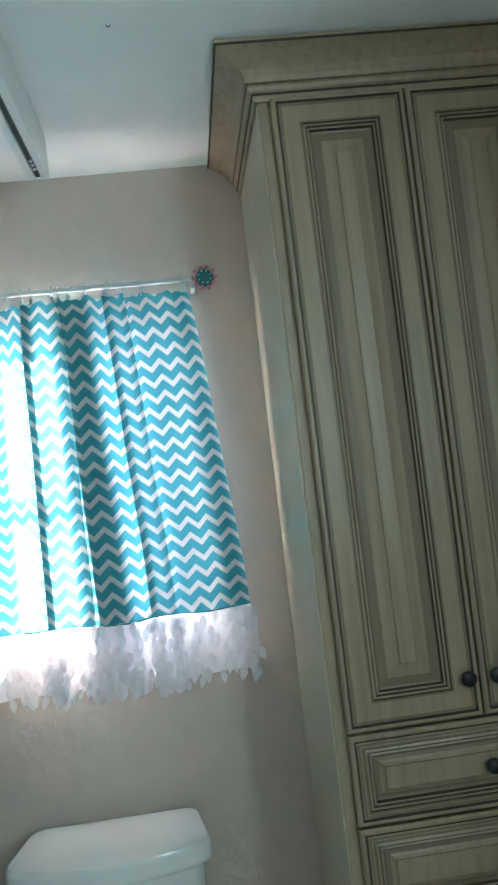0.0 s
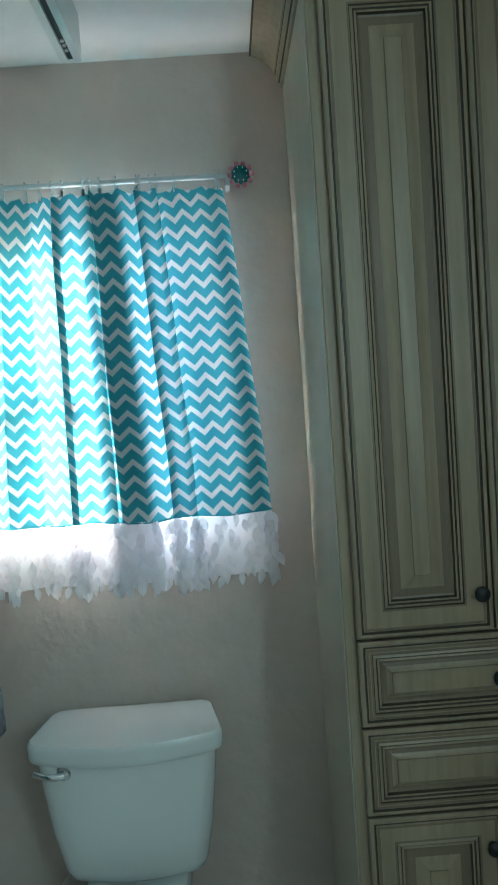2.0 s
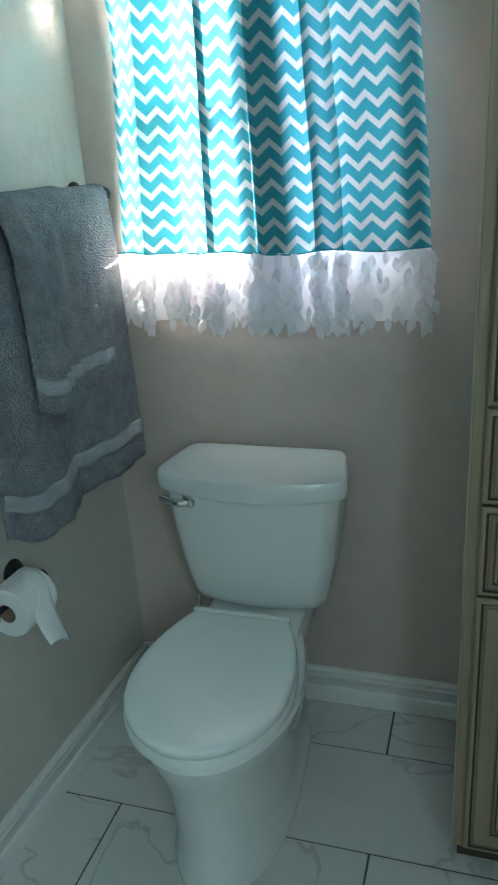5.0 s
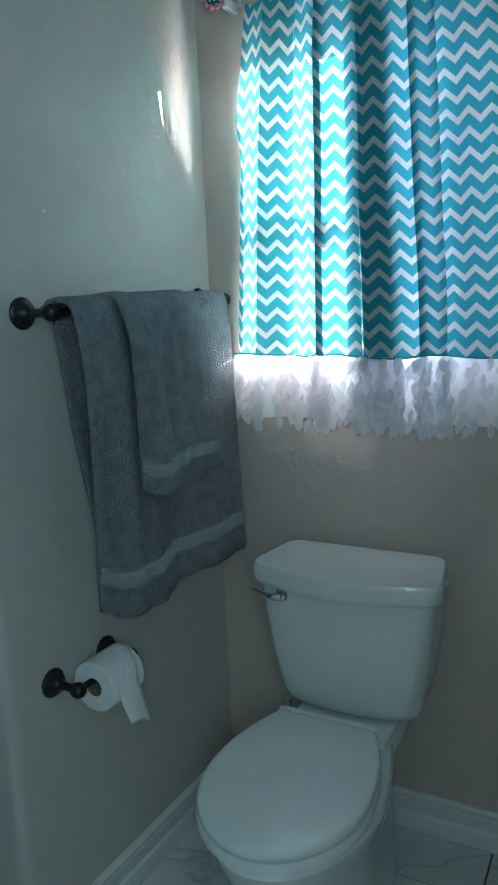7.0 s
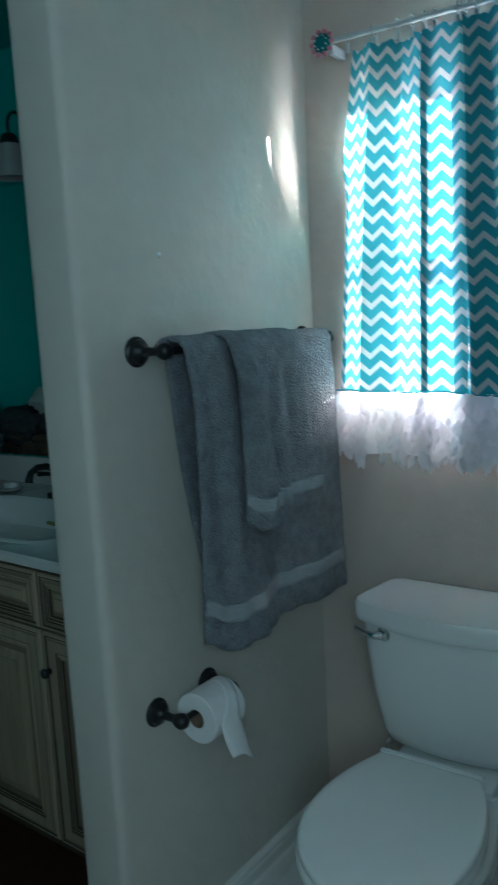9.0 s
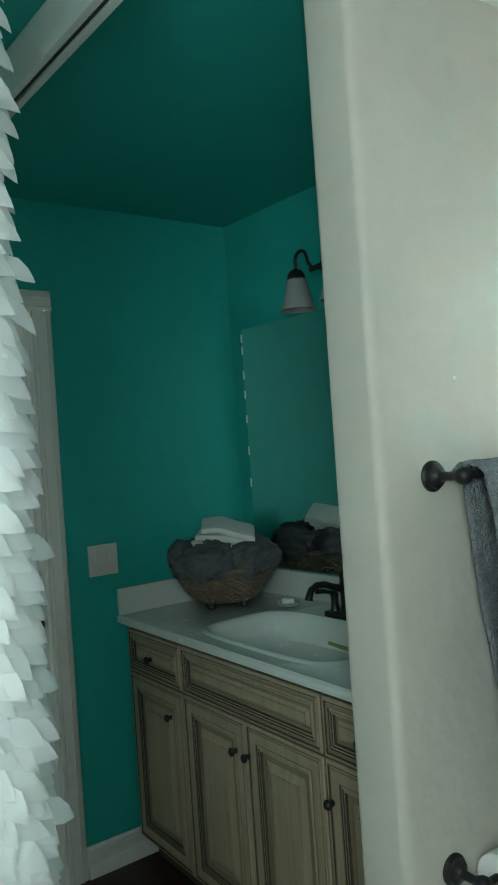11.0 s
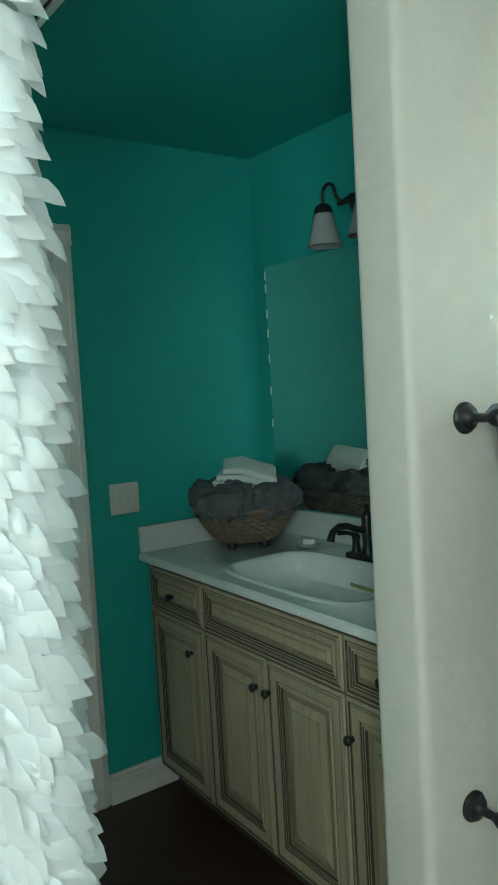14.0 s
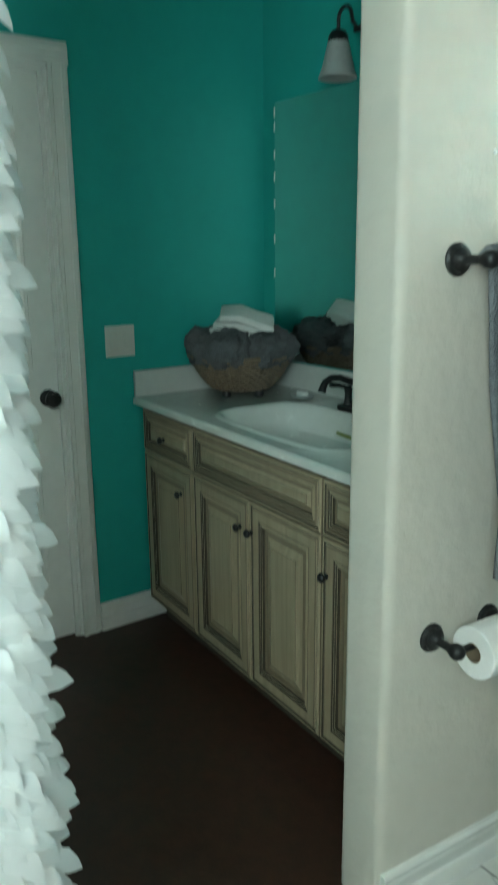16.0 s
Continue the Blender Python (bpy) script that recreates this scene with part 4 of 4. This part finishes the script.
# ---- chevron curtain ----
ROD_Y, ROD_Z = 2.055, 2.10
rod = thing("curtain_rod", "thin white curtain rod with teal and pink beaded flower finials", "curtain rod", (-0.04, ROD_Y, ROD_Z))
part("tube", tube(bmesh.new(), [(-0.385, ROD_Y, ROD_Z), (0.300, ROD_Y, ROD_Z - 0.006)], 0.0062, 14), M_ROD, rod)
for x in (-0.375, 0.283):
    part("bracket", new_box(x - 0.006, x + 0.006, ROD_Y - 0.004, WALL_Y - 0.0005, ROD_Z - 0.03, ROD_Z - 0.008, bevel=0.002), M_ROD, rod)
for x, s in ((-0.398, -1), (0.316, 1)):
    fz = ROD_Z - (0.006 if s > 0 else 0)
    fin = part("finial", lathe(bmesh.new(), [(0.004, -0.012), (0.020, -0.008), (0.024, -0.002), (0.020, 0.004), (0.006, 0.007)], axis((x, ROD_Y - 0.004, fz), (0, -1, 0)), 22), M_BEADTEAL, rod, "teal enamelled flower finial")
    for k in range(10):
        a = 2 * math.pi * k / 10
        bm = bmesh.new()
        bmesh.ops.create_icosphere(bm, subdivisions=2, radius=0.0068, matrix=Matrix.Translation((x + 0.027 * math.cos(a), ROD_Y - 0.004, fz + 0.027 * math.sin(a))))
        part("bead", bm, M_BEADPINK, fin, "pink bead")
    for k in range(8):
        a = 2 * math.pi * (k + 0.5) / 8
        bm = bmesh.new()
        bmesh.ops.create_icosphere(bm, subdivisions=1, radius=0.0022, matrix=Matrix.Translation((x + 0.016 * math.cos(a), ROD_Y - 0.012, fz + 0.016 * math.sin(a))))
        part("pearl", bm, M_TRIM, fin, "tiny white pearl")
    part("neck", tube(bmesh.new(), [(x - s * 0.02, ROD_Y, fz), (x, ROD_Y, fz)], 0.005, 10), M_ROD, rod)

CLOTH_TOP, HEM = 2.075, 1.268


def fold_line(pts, n=300):
    """A smooth plan curve through fold corners, with its arc length."""
    pts = [Vector((x, y)) for x, y in pts]
    out = []
    m = len(pts) - 1
    for k in range(n + 1):
        t = m * k / n
        i = min(int(t), m - 1)
        f = t - i
        p0, p1, p2, p3 = pts[max(i - 1, 0)], pts[i], pts[i + 1], pts[min(i + 2, m)]
        out.append(0.5 * (2 * p1 + (p2 - p0) * f + (2 * p0 - 5 * p1 + 4 * p2 - p3) * f * f + (3 * p1 - p0 - 3 * p2 + p3) * f ** 3))
    run = [0.0]
    for a, b in zip(out, out[1:]):
        run.append(run[-1] + (b - a).length)
    return out, run


def curtain_panel(name, label, top, bottom, seed):
    c = thing(name, label, "curtain", (bottom[0][0], ROD_Y, HEM))
    lo, run = fold_line(bottom)
    hi, _ = fold_line(top)
    bm = bmesh.new()
    uvl = bm.loops.layers.uv.new("UVMap")
    nz = 40
    grid = []
    for j in range(nz + 1):
        v = j / nz
        e = v ** 0.8
        z = CLOTH_TOP - (CLOTH_TOP - HEM) * v
        row = []
        for k in range(len(lo)):
            x = hi[k].x * (1 - e) + lo[k].x * e
            y = hi[k].y * (1 - e) + lo[k].y * e + 0.006 * noise.noise(Vector((x * 9, v * 2.0, seed + 3))) + 0.004 * e * math.sin(x * 55 + seed + 1.5 * math.sin(x * 17))
            x += 0.004 * noise.noise(Vector((x * 8, v * 3, seed)))
            if seed < 5:
                # the outer edge draws in below the rod
                x += 0.012 * max(0, 1 - v / 0.32) * max(0, 1 - k / 24)
                y += 0.030 * max(0, 1 - k / 12) * min(1, max(0, (v - 0.32) / 0.10))
            sag = 0.010 * abs(math.sin(run[k] * 38)) * max(0, 1 - v * 12)
            row.append((bm.verts.new((x, ROD_Y + y, z - sag + (0.004 * math.sin(run[k] * 21) if v > 0.98 else 0))), run[k], z))
        grid.append(row)
    for j in range(nz):
        for k in range(len(lo) - 1):
            q = (grid[j][k], grid[j][k + 1], grid[j + 1][k + 1], grid[j + 1][k])
            f = bm.faces.new([p[0] for p in q])
            for loop, p in zip(f.loops, q):
                loop[uvl].uv = (p[1], p[2])
    part("cloth", bm, M_CHEVRON, c, "teal and white chevron cloth")
    # hem piping
    part("hem", tube(bmesh.new(), [(p.x, ROD_Y + p.y, HEM - 0.001 + 0.004 * math.sin(r * 21)) for p, r in list(zip(lo, run))[::4]], 0.0022, 6), M_CHEVRON, c)
    for k in range(4, len(hi) - 4, 26):
        ring = arc((hi[k].x, ROD_Y, ROD_Z - 0.004), 0.013, 0, 360, 14, (0, 1, 0), (0, 0, 1))
        part("clip_ring", tube(bmesh.new(), ring, 0.0014, 6), M_ROD, c)
        part("clip", new_box(hi[k].x - 0.004, hi[k].x + 0.004, ROD_Y - 0.004, ROD_Y + 0.004, CLOTH_TOP - 0.012, ROD_Z - 0.016, bevel=0.001), M_ROD, c)
    return c, lo, run


left_low = [(-0.402, 0.022), (-0.358, 0.006), (-0.320, -0.018), (-0.311, -0.024), (-0.303, -0.020), (-0.248, 0.026), (-0.237, 0.030), (-0.226, 0.024), (-0.172, -0.004), (-0.136, -0.003), (-0.130, -0.006), (-0.157, -0.009), (-0.161, -0.014), (-0.130, -0.016), (-0.100, -0.012), (-0.062, -0.018),
            (-0.046, -0.012), (-0.050, -0.007), (-0.064, -0.004), (-0.060, 0.002), (-0.030, 0.004), (0.020, 0.010)]
right_low = [(-0.026, -0.010), (0.038, -0.012), (0.044, -0.017), (0.034, -0.021), (-0.028, -0.023), (-0.034, -0.028), (-0.026, -0.033), (0.036, -0.032), (0.062, -0.024), (0.090, -0.006), (0.104, -0.004), (0.106, -0.010), (0.094, -0.014), (0.092, -0.022), (0.112, -0.027), (0.144, -0.022),
             (0.152, -0.016), (0.148, -0.010), (0.136, -0.006), (0.138, 0.001), (0.170, 0.005), (0.225, -0.004), (0.280, 0.005), (0.322, 0.0), (0.335, 0.008), (0.330, 0.016), (0.312, 0.020)]
left_top = [(-0.340 + (x + 0.402) * 0.81, y * 0.8) for x, y in left_low]
right_top = [(-0.052 + (x + 0.033) * 0.87, y * 0.8) for x, y in right_low]
CUR_L = curtain_panel("chevron_curtain", "sunlit teal and white chevron curtain panel with white petal hem", left_top, left_low, 1.0)
CUR_R = curtain_panel("chevron_curtain", "shaded teal and white chevron curtain panel with white petal hem", right_top, right_low, 7.0)


def petal_mesh(name, length, width, curl, material=M_PETAL):
    """A pointed petal hanging from its top: z downwards, slightly cupped."""
    bm = bmesh.new()
    prof = ((0.0, 0.12), (0.18, 0.70), (0.42, 1.0), (0.70, 0.68), (0.89, 0.27))
    rows = []
    for t, w in prof:
        z, y = -t * length, -curl * math.sin(t * 2.2)
        rows.append([bm.verts.new((-w * width / 2, y + curl * 0.25 * w, z)), bm.verts.new((0, y - curl * 0.15, z)), bm.verts.new((w * width / 2, y + curl * 0.25 * w, z))])
    for a, b in zip(rows, rows[1:]):
        for i in (0, 1):
            bm.faces.new((a[i], a[i + 1], b[i + 1], b[i]))
    tip = bm.verts.new((0, -curl * 0.8, -length))
    for i in (0, 1):
        bm.faces.new((rows[-1][i], rows[-1][i + 1], tip))
    me = mesh_of(name, bm, material)
    me.shade_smooth()
    return me


def hang(me, parent, p, yaw, pitch, roll_, s):
    ob = new("petal", me)
    ob.parent = parent
    ob.matrix_basis = Matrix.Translation(Vector(p) - BASE[parent]) @ Euler((pitch, roll_, yaw)).to_matrix().to_4x4() @ Matrix.Diagonal((s, s, s, 1))
    return ob


HEM_PETALS = [petal_mesh("hem_petal", 0.038, 0.021, c, M_HEM_PETAL) for c in (0.006, 0.010, 0.003)]
rng = random.Random(4)
for c, lo, run in (CUR_L, CUR_R):
    bm = bmesh.new()
    rows = [[(p.x, ROD_Y + p.y * (1 - 0.3 * v), HEM - 0.002 - 0.155 * v) for p in lo[::3]] for v in (0, 0.25, 0.5, 0.75, 1)]
    part("hem_backing", loft(bm, rows, closed=False), M_HEM_LINING, c, "sheer white backing")
    for r in range(10):
        count = 44 if r == 0 else 26
        for k in range(count):
            q = (k + 0.5 * (r % 2) + rng.uniform(-0.3, 0.3)) / count
            p = lo[min(len(lo) - 1, max(0, int(q * (len(lo) - 1))))]
            hang(rng.choice(HEM_PETALS), c, (p.x + rng.uniform(-0.004, 0.008), ROD_Y + p.y * 0.8 - 0.006 - rng.uniform(0, 0.012), HEM - 0.003 - r * 0.0162 + rng.uniform(-0.008, 0.004)),
                 rng.uniform(-0.7, 0.7), rng.uniform(-0.35, 0.05), rng.uniform(-0.45, 0.45), rng.uniform(0.8, 1.1))

c, lo, run = CUR_R
for k in range(16):
    hang(rng.choice(HEM_PETALS), c, (lo[-1].x + rng.uniform(-0.008, 0.012), ROD_Y + lo[-1].y - 0.012, HEM - 0.006 - k * 0.0085), rng.uniform(-0.5, 0.5), rng.uniform(-0.3, 0.1), rng.uniform(-1.2, -0.3), rng.uniform(0.7, 1.05))


# ---- petal curtain ----
pc = thing("petal_curtain", "white curtain covered all over with overlapping cloth petals, gathered aside", "curtain", (-0.33, 0.42, 0.05))


def drape(s, z):
    """Plan place of the gathered curtain at run s."""
    y = 0.524 - s * 0.72
    x = -0.30 + 0.035 * math.sin(s * 17.0 + 0.9) + 0.006 * noise.noise(Vector((s * 4, z * 1.5, 2)))
    return Vector((x, y + 0.012 * (1.2 - z) * 0.25, z))


bm = bmesh.new()
rows = [[drape(s * 0.02, z) for s in range(24)] for z in [0.05 + 0.118 * k for k in range(21)]]
ob = part("backing", loft(bm, rows, closed=False), M_LINING, pc, "white cloth backing")
PETALS = [petal_mesh("curtain_petal", 0.046, 0.026, c) for c in (0.006, 0.010, 0.003)]
rest = bmesh.new()
rng = random.Random(11)
singles = 0
for r in range(125):
    z = 0.10 + r * 0.018
    for k in range(-1, 24):
        s = max(0.0, (k + 0.5 * (r % 2)) * 0.0185 + rng.uniform(-0.007, 0.007))
        p = drape(s, z)
        q = drape(s + 0.01, z)
        t = (q - p).normalized()
        out = Vector((-t.y, t.x, 0))
        if out.x < 0:
            out = -out
        yaw = math.atan2(out.x, -out.y) + rng.uniform(-0.28, 0.28)
        if k < 1:
            yaw -= -0.8 * rng.random()
            out = (out + Vector((0, 0.7, 0))).normalized()
        args = (p + out * (0.003 + rng.uniform(0, 0.009)), yaw, rng.uniform(-0.24, -0.06), rng.uniform(-1.10, -0.60), rng.uniform(0.88, 1.10))
        me = rng.choice(PETALS)
        if k < 4 and 0.75 < z < 1.98 and singles < 300:
            hang(me, pc, *args)
            singles += 1
        else:
            w = Matrix.Translation(args[0]) @ Euler((args[2], args[3], args[1])).to_matrix().to_4x4() @ Matrix.Diagonal((args[4],) * 3 + (1,))
            vs = [rest.verts.new(w @ vv.co) for vv in me.vertices]
            for f in me.polygons:
                rest.faces.new([vs[i] for i in f.vertices])
me = bpy.data.meshes.new("petals")
bmesh.ops.translate(rest, verts=rest.verts, vec=-BASE[pc])
rest.to_mesh(me)
rest.free()
me.materials.append(M_PETAL)
me.shade_smooth()
ob = tagged(new("petals", me), "white cloth petals", kind="stuff")
ob.parent = pc


# ---- ceiling tracks ----
def ceiling_track(label, p0, p1, side):
    """A white header rail under the ceiling with a dark slot in its underside."""
    p0, p1, side = Vector(p0), Vector(p1), Vector(side)
    t = thing("ceiling_track", label, "ceiling track", (p0 + p1) / 2)
    z0, z1 = CEIL - 0.100, CEIL - 0.001
    prof = [(0, z1), (0.046, z1), (0.046, z0), (0.030, z0), (0.030, z0 + 0.025), (0.016, z0 + 0.025), (0.016, z0), (0, z0)]
    part("rail", loft(bmesh.new(), [[Vector((p.x, p.y, 0)) + side * a + Vector((0, 0, b)) for a, b in prof] for p in (p0, p1)]), M_METALTRACK, t, smooth=False)
    # near-black bar that fills the groove under the rail
    prof = [(0.0165, z0 + 0.006), (0.0295, z0 + 0.006), (0.0295, z0 + 0.024), (0.0165, z0 + 0.024)]
    a, b = p0.lerp(p1, 0.002), p0.lerp(p1, 0.998)
    part("slot", loft(bmesh.new(), [[Vector((p.x, p.y, 0)) + side * u + Vector((0, 0, w)) for u, w in prof] for p in (a, b)]), M_DARK, t, "near-black bar filling the slot", smooth=False)
    d = (p1 - p0).normalized()
    for k in range(3):
        c = p0 + d * (0.05 + 0.022 * k)
        part("glider", lathe(bmesh.new(), [(0.004, 0), (0.004, 0.012), (0.002, 0.014)], axis((c.x + side.x * 0.023, c.y + side.y * 0.023, z0 + 0.002), (0, 0, 1)), 8), M_METALTRACK, t, "small white glider")


ceiling_track("white ceiling rail with a near-black bar filling the slot over the toilet", (-0.017, 1.88, CEIL), (-0.017, 0.98, CEIL), (-1, 0, 0))
ceiling_track("white ceiling rail with a near-black bar filling the slot before the teal ceiling", (FAR_X + 0.01, 0.93, CEIL), (-0.66, 0.93, CEIL), (0, 1, 0))
hook = thing("ceiling_hook", "tiny dark screw hook in the white ceiling", "hook", (0.168, 1.469, CEIL))
part("hook", tube(bmesh.new(), [(0.168, 1.469, CEIL), (0.168, 1.469, CEIL - 0.004), (0.171, 1.466, CEIL - 0.007), (0.175, 1.463, CEIL - 0.006)], 0.0010, 6), M_DARK, hook)


# ---- things on the vanity ----
def basket():
    bx, by = -1.912, 1.925
    b = thing("wicker_basket", "round brown wicker basket on small feet, full of towels", "basket", (bx, by, 0.90))

    def rad(z):
        return 0.105 + 0.085 * min(1, max(0, (z - 0.935) / 0.115)) ** 0.7
    n = 30
    for k in range(12):
        z = 0.937 + 0.0098 * k
        r = rad(z)
        pts = []
        for i in range(61):
            a = 2 * math.pi * i / 60
            pts.append((bx + (r + 0.004 * (1 if (i + k) % 2 else -1)) * math.cos(a), by + (r + 0.004 * (1 if (i + k) % 2 else -1)) * math.sin(a), z + 0.0015 * math.sin(i * 1.7 + k)))
        part("weave", tube(bmesh.new(), pts, 0.0052, 6), M_WICKER, b)
    for i in range(n):
        a = 2 * math.pi * i / n
        part("stake", tube(bmesh.new(), [(bx + rad(z) * math.cos(a), by + rad(z) * math.sin(a), z) for z in (0.93, 0.95, 0.98, 1.01, 1.05)], 0.0035, 5), M_WICKER, b)
    part("rim", tube(bmesh.new(), [(bx + 0.192 * math.cos(2 * math.pi * i / 48), by + 0.192 * math.sin(2 * math.pi * i / 48), 1.054 + 0.002 * math.sin(i * 2.1)) for i in range(49)], 0.009, 8), M_WICKER, b)
    part("bottom", lathe(bmesh.new(), [(0.02, 0.929), (0.108, 0.929), (0.108, 0.936), (0.02, 0.936)], Matrix.Translation((bx, by, 0)), 30), M_WICKER, b)
    for i in range(4):
        a = radians(-75 + 90 * i)
        part("foot", lathe(bmesh.new(), [(0.010, 0.9005), (0.017, 0.906), (0.018, 0.918), (0.012, 0.930)], Matrix.Translation((bx + 0.085 * math.cos(a), by + 0.085 * math.sin(a), 0)), 14), M_BLACK, b, "small dark ball foot")
    # rolled towels heaped in the basket
    rng = random.Random(5)
    spots = [(0.138, 0.25), (0.138, 1.5), (0.135, 2.8), (0.140, 4.0), (0.140, 5.2), (0.0, 0)]
    for i, (rr, a) in enumerate(spots):
        c = Vector((bx + rr * math.cos(a), by + rr * math.sin(a), 1.080 if rr else 1.115))
        d = Vector((math.cos(a + 1.5 + rng.uniform(-0.3, 0.3)), math.sin(a + 1.5), 0.05)).normalized()
        t = thing("rolled_towel", "charcoal grey terry towel rolled up in the basket", "towel", c, "towels in the basket")
        bm = bmesh.new()
        prof = [(0.012, -0.098), (0.050, -0.094), (0.064, -0.074), (0.068, 0.0), (0.064, 0.074), (0.050, 0.094), (0.012, 0.098)]
        lathe(bm, prof, axis(c, d), 22)
        bmesh.ops.subdivide_edges(bm, edges=bm.edges[:], cuts=2, use_grid_fill=True)
        for vv in bm.verts:
            ridge = 1 - 2 * abs(noise.noise(vv.co * 26 + Vector((i, 0, 0))))
            vv.co += (vv.co - c).normalized() * (0.018 * noise.noise(vv.co * 18) + 0.015 * ridge - 0.008 + 0.008 * noise.noise(vv.co * 75))
        part("roll", bm, M_DARKTOWEL, t)
    for i in range(3):
        c = Vector((bx + 0.015 + 0.012 * i, by - 0.01 + 0.008 * i, 1.156 + 0.021 * i))
        w = thing("washcloth", "folded white washcloth on the dark towels", "washcloth", c, "stack of washcloths")
        bm = new_box(-0.100, 0.100, -0.072, 0.072, -0.012, 0.012, bevel=0.010)
        bmesh.ops.subdivide_edges(bm, edges=bm.edges[:], cuts=2, use_grid_fill=True)
        for vv in bm.verts:
            vv.co.z += 0.016 * noise.noise(Vector((vv.co.x * 16, vv.co.y * 16, i))) - 1.6 * vv.co.x ** 2
        part("folded_cloth", bm, M_WASH, w, m=Matrix.Translation(c) @ Euler((0.22, 0.10 + 0.06 * i, 0.5 + 0.25 * i)).to_matrix().to_4x4())


basket()
sd = thing("soap_dish", "small clear glass soap dish on the vanity top", "soap dish", (-1.70, 2.05, 0.90))
part("dish", lathe(bmesh.new(), [(0.02, 0.9005), (0.036, 0.904), (0.045, 0.918), (0.042, 0.918), (0.033, 0.907), (0.01, 0.905)], Matrix.Translation((-1.70, 2.05, 0)), 22), M_FROST, sd)
part("soap", new_box(-1.722, -1.682, 2.035, 2.065, 0.908, 0.930, bevel=0.008), M_SEAT, sd, "white soap")
br = thing("toothbrush", "yellow-green toothbrush lying on the vanity top", "toothbrush", (-1.10, 1.72, 0.90))
part("handle", tube(bmesh.new(), [(-1.16, 1.74, 0.918), (-1.11, 1.745, 0.912), (-1.05, 1.75, 0.907)], [0.005, 0.006, 0.005], 8), M_GREEN, br)
part("head", new_box(-1.045, -1.02, 1.745, 1.757, 0.9015, 0.912, bevel=0.002), M_TRIM, br)


# ---- floor tiles ----
ROWS_Y = [(2.104, 1.938)] + [(1.938 - 0.3075 * k, 1.938 - 0.3075 * (k + 1)) for k in range(10)]
G = 0.0026
for r, (y1, y0) in enumerate(ROWS_Y):
    shift = 0.265 if r % 2 == 0 else -0.040
    for k in range(-3, 4):
        a, b = max(shift + 0.61 * k, -0.598), min(shift + 0.61 * (k + 1), 1.05)
        lo_y = max(y0, -1.1)
        if b - a < 0.03 or y1 - lo_y < 0.03:
            continue
        bm = new_box(a + G, b - G, lo_y + G, y1 - G, -0.004, 0.0, bevel=0.0008)
        part("tile", bm, M_TILE, floor, smooth=False)
